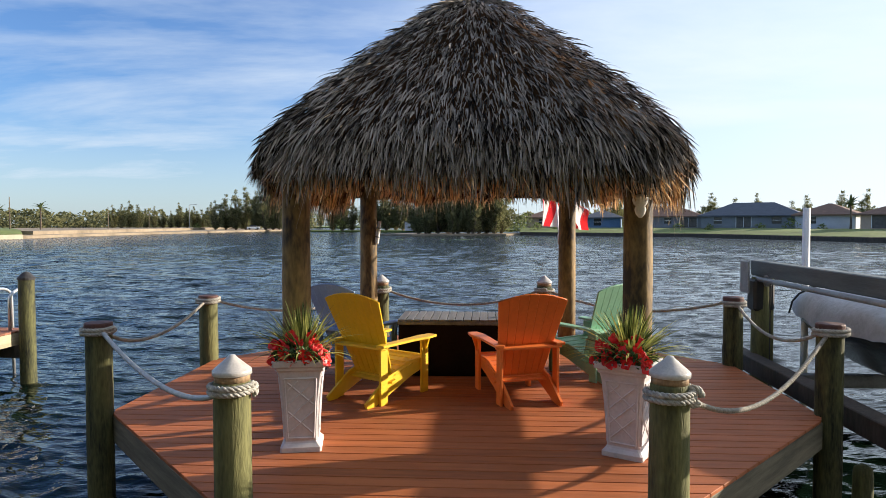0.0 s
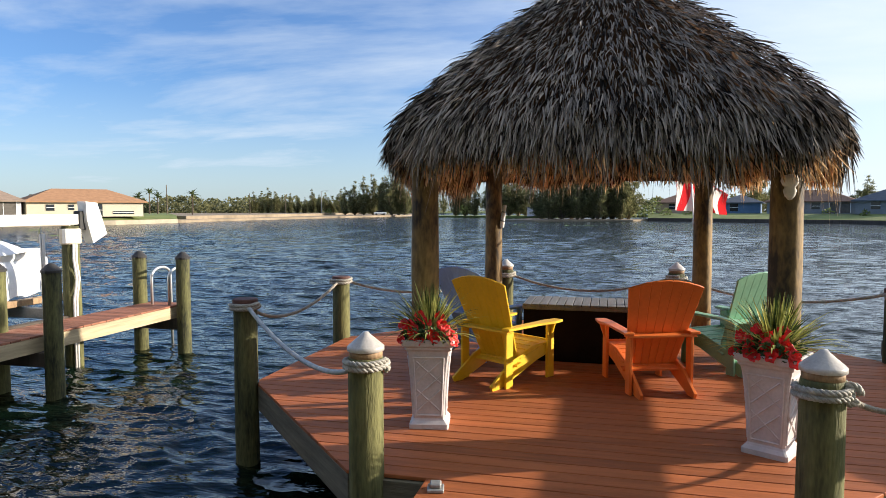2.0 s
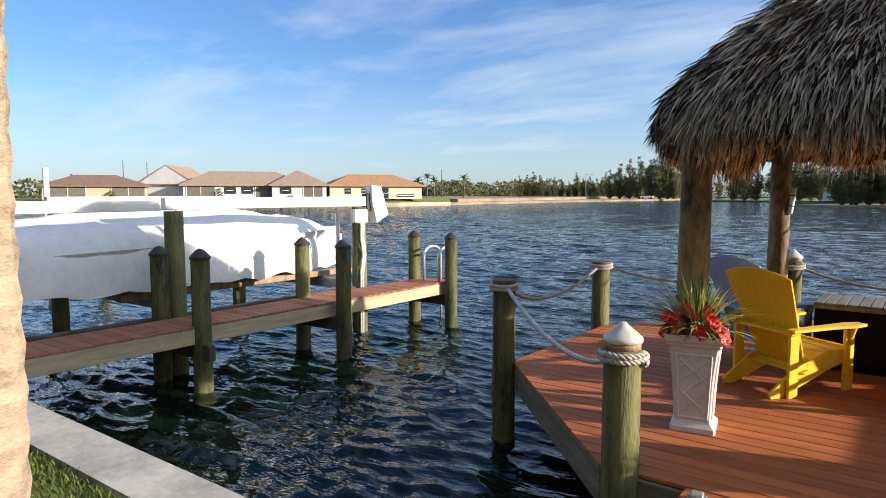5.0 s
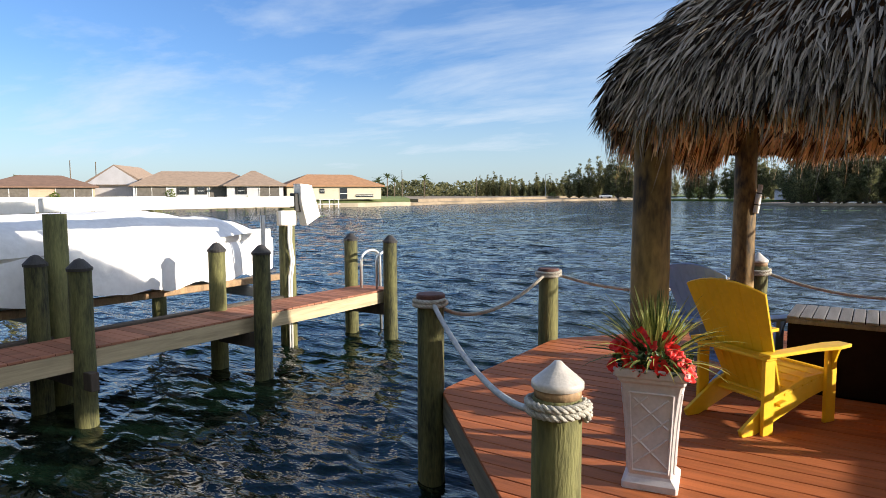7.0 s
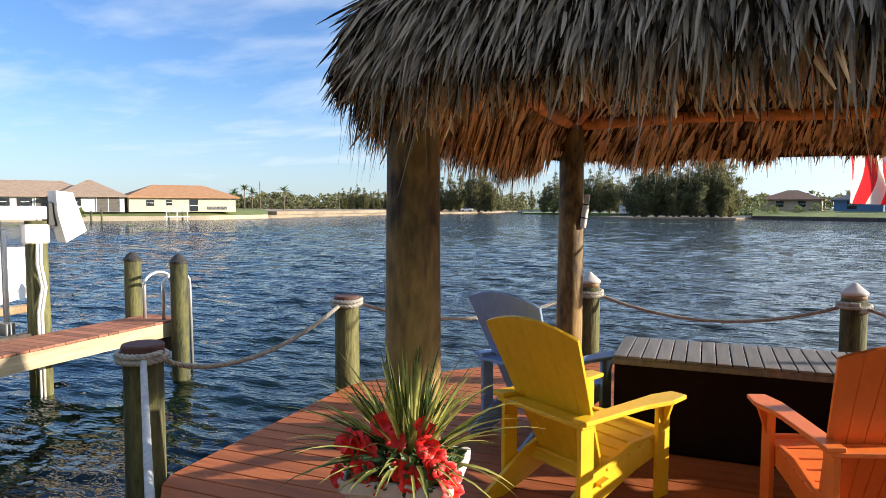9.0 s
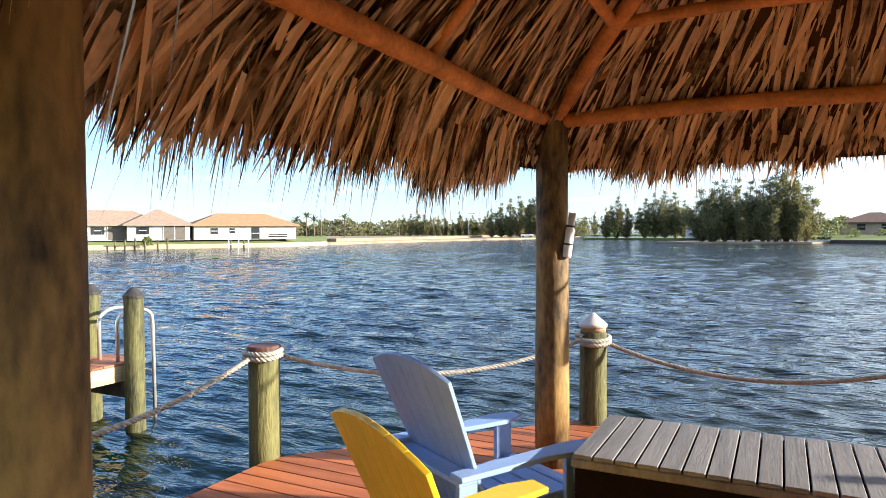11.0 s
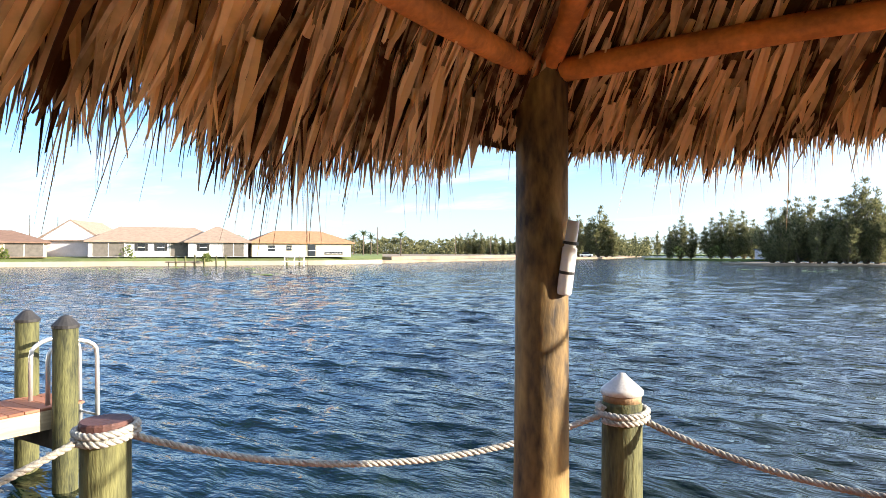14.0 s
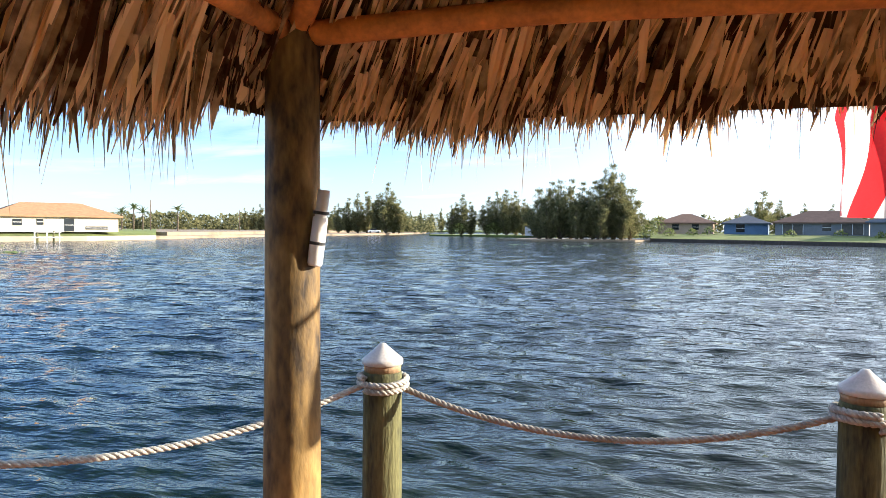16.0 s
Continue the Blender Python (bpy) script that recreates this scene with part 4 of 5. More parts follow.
        verts += [p, p + d * ln * 0.5 + s * ln * 0.28 + up * 0.004, p + d * ln, p + d * ln * 0.5 - s * ln * 0.28 + up * 0.004]
        faces.append((o, o + 1, o + 2, o + 3))
    tagged(part("leaves", (verts, faces), M_LEAF, fl, "small dark green leaves"), kind="stuff")
    for i in range(24):
        x = -0.20 + 0.40 * ((i * 0.618) % 1.0)
        z = 0.02 + 0.20 * ((i // 2 * 0.29 + 0.1) % 1.0) * (1 - 1.5 * abs(x))
        y = -0.22 + 0.55 * z + 0.04 * rng.random()
        aim = Vector((x * 2 + rng.uniform(-0.5, 0.5), -1 + rng.uniform(-0.3, 0.4), rng.uniform(0.1, 1.0))).normalized()
        R = rng.uniform(0.034, 0.047)
        s = aim.orthogonal().normalized()
        t = aim.cross(s)
        verts, faces = [Vector((x, y, z)) - aim * 0.015], []
        nn = 20
        for ring, (rr, hh) in enumerate(((0.35, 0.0), (0.75, 0.012), (1.0, 0.008))):
            for k in range(nn):
                an = 2 * math.pi * k / nn
                lobe = 1 + (0.13 * abs(math.cos(2.5 * an)) - 0.06) * ring + rng.uniform(-0.04, 0.04)
                verts.append(Vector((x, y, z)) + (s * math.cos(an) + t * math.sin(an)) * R * rr * lobe + aim * (hh + rng.uniform(-0.006, 0.006) * ring))
        for k in range(nn):
            k2 = (k + 1) % nn
            faces.append((0, 1 + k, 1 + k2))
            for ring in range(2):
                a = 1 + ring * nn
                faces.append((a + k, a + nn + k, a + nn + k2, a + k2))
        part("flower", (verts, faces), M_PETAL, fl, "bright red ruffled bloom", True)


planter(pose(-1.055, 4.62, 0, 0, 0, 10.7), 3, "tall tapered off-white planter with lattice moulding")
planter(pose(1.377, 4.60, 0, 0, 0, -30), 8, "tall tapered off-white planter with lattice moulding")

# ---- things on the hut posts ----
tb = empty("rod_tube", pose(-1.085, 8.44, 1.57, 0, 8, 0), "white plastic tube strapped to a hut post", "tube")
part("tube", lathe([(0.026, -0.15), (0.030, -0.14), (0.030, 0.04), (0.024, 0.045), (0.024, 0.15)], 14), M_WHITE, tb, "", True)
for z in (-0.06, 0.06):
    part("strap", lathe([(0.032, z - 0.006), (0.032, z + 0.006)], 14), M_BLACK, tb, "dark strap")
orn = empty("shell_ornament", pose(1.50, 4.815, 1.83), "small white shell-shaped ornament hung on a hut post", "ornament")
v, f = lathe([(0.01, 0.075), (0.05, 0.065), (0.062, 0.03), (0.05, 0.0), (0.035, -0.015), (0.045, -0.04), (0.035, -0.075), (0.015, -0.1), (0.003, -0.105)], 14)
part("shell", ([(p[0], p[1] * 0.6, p[2]) for p in v], f), M_SHELL, orn, "", True)


# ---- flag ----
def build_flag():
    fl = empty("flag", pose(1.33, 8.61, 1.43), "red and white striped flag hanging in folds from a slanting pole", "flag")
    foot, tip = Vector((0, 0, 0)), Vector((0.08, 1.55, 1.25))
    part("flagpole", tube([foot, tip], 0.012, 8), M_WHITE, fl, "thin white pole")
    part("grip", lathe([(0.02, -0.02), (0.022, 0.0), (0.022, 0.14), (0.014, 0.16)], 12), M_WHITE, fl, "white pole socket", True).matrix_basis = Matrix.Rotation(radians(-50), 4, "X")
    n, stripes = 30, 13
    for s in range(stripes):
        verts, faces = [], []
        for i in range(n + 1):
            u = i / n
            for j in (s, (2 * s + 1) / 2, s + 1):
                v = j / stripes
                p = foot.lerp(tip, 0.54 + 0.44 * v)
                loose = min(1.0, u * 2.2)
                p.z -= u * (0.52 + 0.48 * v)
                p.x += loose * (0.44 - 0.62 * v) + 0.05 * loose * math.sin(17 * v + 3.0 * u) + 0.04 * u * math.sin(7 * u + 4 * v)
                p.y += -0.20 * u * (v - 0.3) + 0.07 * loose * math.cos(17 * v + 3.4 * u)
                verts.append(p)
        for i in range(n):
            q = 3 * i
            faces += [(q, q + 1, q + 4, q + 3), (q + 1, q + 2, q + 5, q + 4)]
        part("stripe", (verts, faces), M_FLAG_R if s % 2 == 0 else M_FLAG_W, fl, "red stripe" if s % 2 == 0 else "white stripe", True)


build_flag()

# ---- the neighbouring dock and boat lift ----
catwalk = empty("catwalk", pose(-7.2, 6.0, 0.05), "narrow catwalk of reddish boards with a pale fascia", "dock")
y = 1.72
while y < 9.62:
    part("dock_board", box(0.72, 0.138, 0.026, (0, y - 6.0 + 0.069, -0.013), None, 0.003), M_CATWALK, catwalk)
    y += 0.145
for s in (-1, 1):
    part("fascia", box(0.04, 7.85, 0.19, (s * 0.34, -0.32, -0.125), None, 0.004), M_BAREWOOD if s < 0 else material("pale_fascia", (0.46, 0.37, 0.235), 0.8, vary=0.35, scale=3, stretch=(1, 0.2, 3), bump=0.2), catwalk, "pale weathered fascia board")
for yy in (4.45, 6.65, 9.4):
    part("cross_beam", box(1.15, 0.09, 0.19, (0, yy - 6.0, -0.32), None, 0.006), M_DARKWOOD, catwalk)
for i, (x, y, top) in enumerate(((-6.70, 9.42, 0.965), (-7.62, 9.5, 0.965), (-6.68, 6.7, 0.99), (-7.55, 6.68, 0.985), (-6.86, 4.47, 0.99), (-7.74, 4.45, 0.985))):
    pile(x, y, top, 0.113, "black", "green-stained dock piling with a black pointed cap", 31 + i * 3.7, group="pilings of the neighbouring dock")
lad = empty("swim_ladder", pose(-7.12, 9.60, 0.05), "bent aluminium swim ladder at the end of the dock", "ladder")
for s in (-0.17, 0.17):
    pts = [(s, -0.22, 0.0), (s, -0.22, 0.45)] + [(s, 0.03 - 0.25 * math.cos(a), 0.47 + 0.15 * math.sin(a)) for a in np.linspace(0.3, math.pi - 0.3, 9)] + [(s, 0.28, 0.42), (s, 0.30, -0.9)]
    part("side_tube", tube(pts, 0.023, 10), M_STEEL, lad, "", True)
for z in (-0.2, -0.5, -0.8):
    part("rung", tube([(-0.17, 0.29, z), (0.17, 0.29, z)], 0.015, 8), M_STEEL, lad, "", True)

lift = empty("boat_lift", pose(-7.8, 6.5, 0), "boat lift with white top beams on timber pilings", "boat lift")
for x, y in ((-0.02, 1.72), (-0.02, -1.78), (-3.5, 1.72), (-3.5, -1.78)):
    v, f = lathe([(0.13, -3), (0.13, 0), (0.12, 1.42)], 18, 0.05, x + y)
    part("lift_post", ([(p[0] + x, p[1] + y, p[2]) for p in v], f), M_PILE, lift, "", True)
part("top_beam", box(0.12, 3.85, 0.16, (-0.02, 0.0, 1.52), None, 0.008), M_WHITE, lift, "white lift beam")
part("top_beam", box(0.12, 3.85, 0.16, (-3.5, 0.0, 1.52), None, 0.008), M_WHITE, lift, "white lift beam")
part("top_beam", box(0.12, 2.9, 0.14, (-0.02, -3.45, 1.50), None, 0.008), M_WHITE, lift, "white lift beam")
part("motor_box", box(0.2, 0.26, 0.24, (0.02, 1.68, 1.26), None, 0.02), M_BEIGE, lift, "beige motor housing")
part("switch_box", box(0.08, 0.1, 0.22, (0.1, 1.52, 1.27), None, 0.01), M_WHITE, lift, "pale switch box")
part("gear_block", box(0.12, 0.14, 0.3, (0.0, 1.9, 1.5), None, 0.01), M_BLACK, lift, "dark gear block")
fl_v = [(0.02, 0, 0), (0.02, 0.24, -0.02), (0.05, 0.40, -0.52), (0.05, 0.10, -0.66), (0.02, 0.02, -0.3)]
bm = bmesh.new()
vs = [bm.verts.new(p) for p in fl_v]
bm.faces.new(vs)
ex = bmesh.ops.extrude_face_region(bm, geom=bm.faces[:])
bmesh.ops.translate(bm, vec=(-0.16, 0, 0), verts=[g for g in ex["geom"] if isinstance(g, bmesh.types.BMVert)])
bmesh.ops.recalc_face_normals(bm, faces=bm.faces)
bmesh.ops.translate(bm, vec=(0.1, 1.9, 1.80), verts=bm.verts)
part("motor_cover", bm, M_WHITE, lift, "white motor cover panel")
for s in (0.0, 0.05):
    part("conduit", tube([(0.13, 1.62 + s, 1.15), (0.14, 1.60 + s, 0.9), (0.13, 1.66 + s, 0.6), (0.13, 1.60 + s, 0.3), (0.12, 1.6 + s, -0.9)], 0.018, 8), M_WHITE, lift, "pale cable conduit", True)
for x in (-0.35, -3.2):
    for y in (-1.55, 1.5):
        part("cable", tube([(x, y, 1.45), (x, y, 0.2)], 0.006, 6), M_GALV, lift)
for y in (-1.55, 1.5):
    part("cradle_beam", box(3.1, 0.12, 0.16, (-1.78, y, 0.08), None, 0.01), M_GALV, lift, "grey cradle beam")
for x in (-0.75, -2.75):
    part("bunk", box(0.14, 4.6, 0.1, (x, 0.1, 0.23), None, 0.01), M_BAREWOOD, lift, "carpeted bunk board")
for y in (1.55, -1.5):
    part("guide_pole", tube([(-0.38, y, 0.1), (-0.38, y, 1.3)], 0.035, 10), M_WHITE, lift, "white guide pole", True)
part("low_beam", box(0.14, 5.2, 0.18, (-0.02, -1.0, -0.05), None, 0.01), M_DARKWOOD, lift)


def boat(m, length, beam, mat_cover, mat_hull, label, seed, hang=0.36):
    """A covered boat, bow towards +y: a hull and the slack cover over its deck."""
    b = empty("covered_boat", m, label, "boat")
    n, k = 44, 25
    hull_v, hull_f, cov_v, cov_f = [], [], [], []
    for i in range(n + 1):
        f = i / n
        y = length * (f - 0.5)
        w = beam / 2 * (1 - max(0, (f - 0.45) / 0.55) ** 2.2) * (0.9 + 0.1 * min(1, f * 5)) + 0.01
        keel = 0.0 + 0.42 * max(0, (f - 0.6) / 0.4) ** 2
        gun = 0.62 + 0.12 * f
        for j in range(k):
            g = -1 + 2 * j / (k - 1)
            z = keel + (gun - keel) * min(1, abs(g) * 1.25) ** 1.6
            hull_v.append((w * min(1, abs(g) * 1.35) * (1 if g > 0 else -1), y, z))
            top = gun + 0.34 + 0.16 * math.sin(math.pi * min(1, f * 1.1)) - 0.28 * f ** 3 - 0.22 * f ** 12
            cw = w * 1.05
            cx = cw * math.sin(g * math.pi / 2)
            low = gun - hang - (0.22 * f if hang > 0.3 else 0.0)
            cz = low + (top - low) * max(0.0, math.cos(g * math.pi / 2)) ** 0.55
            cz += 0.07 * noise.noise((cx * 1.5 + seed, y * 1.2, cz * 2)) + 0.035 * noise.noise((cx * 4 + seed, y * 3.5, cz * 5)) + 0.02 * math.sin(y * 7 + seed) * abs(g)
            cov_v.append((cx + 0.03 * noise.noise((y * 2, cz * 3, seed)), y * 1.015, cz))
    for i in range(n):
        for j in range(k - 1):
            q = i * k + j
            hull_f.append((q, q + 1, q + k + 1, q + k))
            cov_f.append((q, q + k, q + k + 1, q + 1))
    cov_f.append(tuple(range(k)))
    part("hull", (hull_v, hull_f), mat_hull, b, "", True)
    part("cover", (cov_v, cov_f), mat_cover, b, "slack wrinkled fabric cover", True)
    return b


boat(pose(-9.45, 5.98, 0.26), 6.7, 2.3, M_TARP, M_WHITE, "boat under a white wrinkled cover on a lift", 1.0, 0.5)
far_dock = empty("far_lift", pose(-15.5, 5.5, 0), "distant boat lift with white beam and poles", "boat lift")
part("beam", box(0.14, 5.2, 0.18, (0, 0, 1.35), None, 0.01), M_WHITE, far_dock)
for y in (-2.2, 2.0):
    part("lift_post", lathe([(0.13, -3), (0.12, 1.3)], 14), M_PILE, far_dock).location = (0, y, 0)
part("pole", tube([(0.5, 0.6, -2), (0.5, 0.6, 2.2)], 0.06, 10), M_WHITE, far_dock, "white pole", True)
part("motor_cover", box(0.3, 0.35, 0.5, (0, 2.3, 1.2), None, 0.03), M_WHITE, far_dock)

STUMP = (3.62, 5.62, -0.45)
# ---- boat lift beside the deck ----
rl = empty("boat_lift", pose(3.85, 8.3, 0), "grey steel boat lift on a timber piling beside the deck", "boat lift")
v, f = lathe([(0.13, -3), (0.13, 0.2), (0.125, 1.0)], 18, 0.05, 8.8)
part("lift_post", (v, f), M_PILE, rl, "", True)
v, f = lathe([(0.13, -3), (0.13, 0.2), (0.125, 1.0)], 18, 0.05, 5.8)
part("lift_post", ([(p[0], p[1] - 4.4, p[2]) for p in v], f), M_PILE, rl, "", True)
part("top_beam", box(0.14, 5.3, 0.19, (0.04, -2.35, 1.105), None, 0.01), M_LIFTBEAM, rl, "dark grey lift beam")
part("drive_pipe", tube([(-0.08, 0.05, 0.98), (-0.06, -4.6, 0.98)], 0.03, 10), M_GALV, rl, "", True)
part("motor", box(0.26, 0.24, 0.4, (-0.02, 0.0, 0.78), None, 0.03), M_BLACK, rl, "dark motor housing")
part("end_plate", box(0.02, 0.26, 0.4, (-0.2, 0.05, 1.0), None, 0.006), M_GALV, rl, "pale end plate")
part("pulley", lathe([(0.07, -0.03), (0.07, 0.03)], 16), M_GALV, rl).matrix_basis = pose(-0.02, -0.2, 0.97, 0, 90, 0)
part("cable", tube([(-0.02, -0.28, 0.97), (-0.02, -0.28, -0.6)], 0.008, 6), M_BLACK, rl)
part("low_beam", box(0.2, 5.6, 0.2, (-0.18, -2.2, -0.06), None, 0.01), M_DARKWOOD, rl, "dark timber beam")
part("guide_pole", tube([(0.62, 0.2, -1.0), (0.62, 0.2, 1.88)], 0.045, 12), M_WHITE, rl, "white plastic guide pole", True)
for y in (-0.3, -4.0):
    part("cradle_beam", box(3.2, 0.12, 0.16, (1.7, y, -0.24), None, 0.01), M_GALV, rl)
rb = boat(pose(5.2, 7.4, -0.14), 5.2, 2.0, M_TARP_GREY, M_HULL, "dark-hulled boat under a grey cover on a lift", 4.0, 0.03)
v, f = lathe([(0.50, 0.0), (0.52, 0.06), (0.44, 0.16), (0.26, 0.23), (0.02, 0.25)], 20, 0.12, 2.0)
part("windscreen_cover", ([(p[0] * 1.2, p[1] * 0.8 - 0.3, p[2] + 1.02) for p in v], f), M_HULL, rb, "dark fabric hump over the windscreen", True)
for y in (0.9, -0.6):
    part("strap", tube([(1.02 * math.sin(a), y, 0.56 + 0.56 * max(0.0, math.cos(a)) ** 0.55) for a in np.linspace(-1.5, 1.5, 15)], 0.012, 6), M_BLACK, rb, "dark tie-down strap")
st = pile(*STUMP, 0.08, "plain", "short green weathered pile stump in the water", 51)


# ---- far houses ----
def house(name, x, y, face, w, d, wall_h, roof_h, wall_mat, roof_mat, openings, label, z=-0.05, gable=False):
    """A bungalow: face is the yaw of its front, openings are (offset, width, height, sill, kind) along the front."""
    h = empty(name, pose(x, y, z, 0, 0, face), label, "house", "houses across the lake")
    part("wall", box(w, d, wall_h, (0, 0, wall_h / 2)), wall_mat, h)
    o = 0.6
    if gable:
        vs = [(-w / 2 - o, -d / 2 - o, wall_h), (w / 2 + o, -d / 2 - o, wall_h), (w / 2 + o, d / 2 + o, wall_h), (-w / 2 - o, d / 2 + o, wall_h), (-w / 2 - o, 0, wall_h + roof_h), (w / 2 + o, 0, wall_h + roof_h)]
    else:
        rl_ = max(0.3, (w - d) / 2)
        vs = [(-w / 2 - o, -d / 2 - o, wall_h), (w / 2 + o, -d / 2 - o, wall_h), (w / 2 + o, d / 2 + o, wall_h), (-w / 2 - o, d / 2 + o, wall_h), (-rl_, 0, wall_h + roof_h), (rl_, 0, wall_h + roof_h)]
    lowv = [(a, b, c - 0.22) for a, b, c in vs[:4]]
    part("roof", (vs + lowv, [(0, 1, 5, 4), (1, 2, 5), (2, 3, 4, 5), (3, 0, 4), (0, 6, 7, 1), (1, 7, 8, 2), (2, 8, 9, 3), (3, 9, 6, 0), (6, 9, 8, 7)]), roof_mat, h, "hipped shingle roof")
    if gable:
        for e in (-1, 1):
            x = e * (w / 2 + 0.3)
            tri = [(x, -d / 2, wall_h - 0.1), (x, d / 2, wall_h - 0.1), (x, 0, wall_h + roof_h * 0.93)]
            part("gable_wall", (tri + [(e * (w / 2 + o + 0.04), b, c) for a, b, c in tri], [(0, 1, 2), (5, 4, 3), (0, 3, 4, 1), (1, 4, 5, 2), (2, 5, 3, 0)]), wall_mat, h)
    for off, ow, oh, sill, kind in openings:
        if kind == "screen":
            s = part("screen_opening", box(ow, 0.12, oh, (off, -d / 2 - 0.02, sill + oh / 2)), M_SCREEN, h, "dark screened porch opening")
            for k in (-0.5, 0.0, 0.5):
                part("frame", box(0.09, 0.1, oh, (off + k * ow, -d / 2 - 0.07, sill + oh / 2)), M_WHITE, s)
        else:
            wdw = part("window", box(ow, 0.08, oh, (off, -d / 2 - 0.02, sill + oh / 2)), M_WINDOW, h, "dark window")
            part("frame", box(ow, 0.06, 0.08, (off, -d / 2 - 0.07, sill + oh / 2)), M_WHITE, wdw)
            if kind == "shutter":
                for k in (-1, 1):
                    part("shutter", box(0.4, 0.06, oh, (off + k * (ow / 2 + 0.22), -d / 2 - 0.04, sill + oh / 2)), M_BLACK, wdw, "dark shutter")
    return h


def polar(az, d):
    return 0.25 + d * math.sin(radians(az)), -0.2 + d * math.cos(radians(az))


def place_house(az, d, turn, *rest, **kw):
    x, y = polar(az, d)
    w, dep, wall_h, roof_h, *more = rest
    if az < 0:
        return house("bungalow", x, y, -az + turn, w, dep, wall_h - 0.15, roof_h * 0.85, *more, z=0.58, **kw)
    return house("bungalow", x, y, -az + turn, w, dep, wall_h - 0.25, roof_h * 0.75, *more, z=0.70, **kw)


WIN, SCR, SHU = "window", "screen", "shutter"
place_house(-43.0, 128, 14, 17.5, 9, 2.7, 2.5, M_STUCCO_Y, M_ROOF_OR, [(-5.5, 1.2, 1.0, 1.0, WIN), (-2.5, 0.9, 0.9, 1.1, WIN), (1.5, 1.4, 2.0, 0.1, WIN), (5.5, 3.4, 0.5, 0.4, WIN)], "cream bungalow with an orange hipped roof on the far shore")
place_house(-53.6, 126, 4, 20.5, 9, 2.75, 2.9, M_STUCCO_W, M_ROOF_TAN, [(-7.4, 4.6, 2.2, 0.1, SCR), (-2.6, 1.1, 1.2, 1.0, SHU), (0.3, 1.1, 1.2, 1.0, SHU), (5.2, 7.0, 2.3, 0.1, SCR)], "long white bungalow with a tan shingle roof and screened porch")
place_house(-49.2, 125, 4, 9.5, 9, 2.75, 3.1, M_STUCCO_W, M_ROOF_TAN, [(-2.4, 1.1, 1.2, 1.0, SHU), (2.4, 3.4, 2.3, 0.1, SCR)], "white wing of a bungalow with a tan shingle roof")
place_house(-58.6, 134, 72, 13, 9.5, 3.0, 3.9, M_STUCCO_W, M_ROOF_TAN, [(0, 1.2, 1.2, 1.0, WIN)], "white gabled bungalow wing with a tan roof", gable=True)
place_house(-64.5, 124, 0, 15, 9, 2.5, 2.1, M_STUCCO_T, M_ROOF_BR, [(-4, 5, 2.0, 0.1, SCR), (4.6, 5, 2.0, 0.1, SCR)], "brown bungalow with screened porch on the far shore")
place_house(5.9, 160, -4, 11, 9, 2.7, 2.6, M_STUCCO_T, M_ROOF_BR, [(-2, 1.4, 1.2, 0.9, WIN), (2, 1.4, 1.2, 0.9, WIN)], "tan bungalow with a brown hipped roof across the lake")
place_house(10.2, 156, -4, 8, 8, 2.6, 2.2, M_STUCCO_B, M_ROOF_GR, [(-1, 1.6, 1.6, 0.5, WIN)], "blue bungalow with a grey roof across the lake")
place_house(15.2, 150, -6, 15, 10, 2.7, 3.0, M_STUCCO_G, M_ROOF_BR, [(-4.5, 3.4, 1.9, 0.2, SCR), (1, 1.4, 1.2, 0.9, WIN), (5, 3.4, 1.9, 0.2, SCR)], "grey bungalow with a dark brown hipped roof across the lake")
place_house(21.8, 139, -8, 17, 10, 2.7, 3.3, M_STUCCO_G, M_ROOF_GR, [(-5.5, 1.4, 1.2, 0.9, WIN), (-1, 2.6, 1.9, 0.2, SCR), (4.5, 1.6, 1.2, 0.9, WIN)], "grey bungalow with a slate-blue hipped roof across the lake")
place_house(27.0, 133, -10, 9, 9, 2.7, 2.6, M_STUCCO_W, M_ROOF_BR, [(-2, 1.4, 1.2, 0.9, WIN)], "white bungalow with a brown roof across the lake")
place_house(31.5, 122, -12, 9, 9, 2.6, 2.4, M_STUCCO_T, M_ROOF_BR, [(0, 6, 2.0, 0.2, SCR)], "tan bungalow with a dark screened porch across the lake")


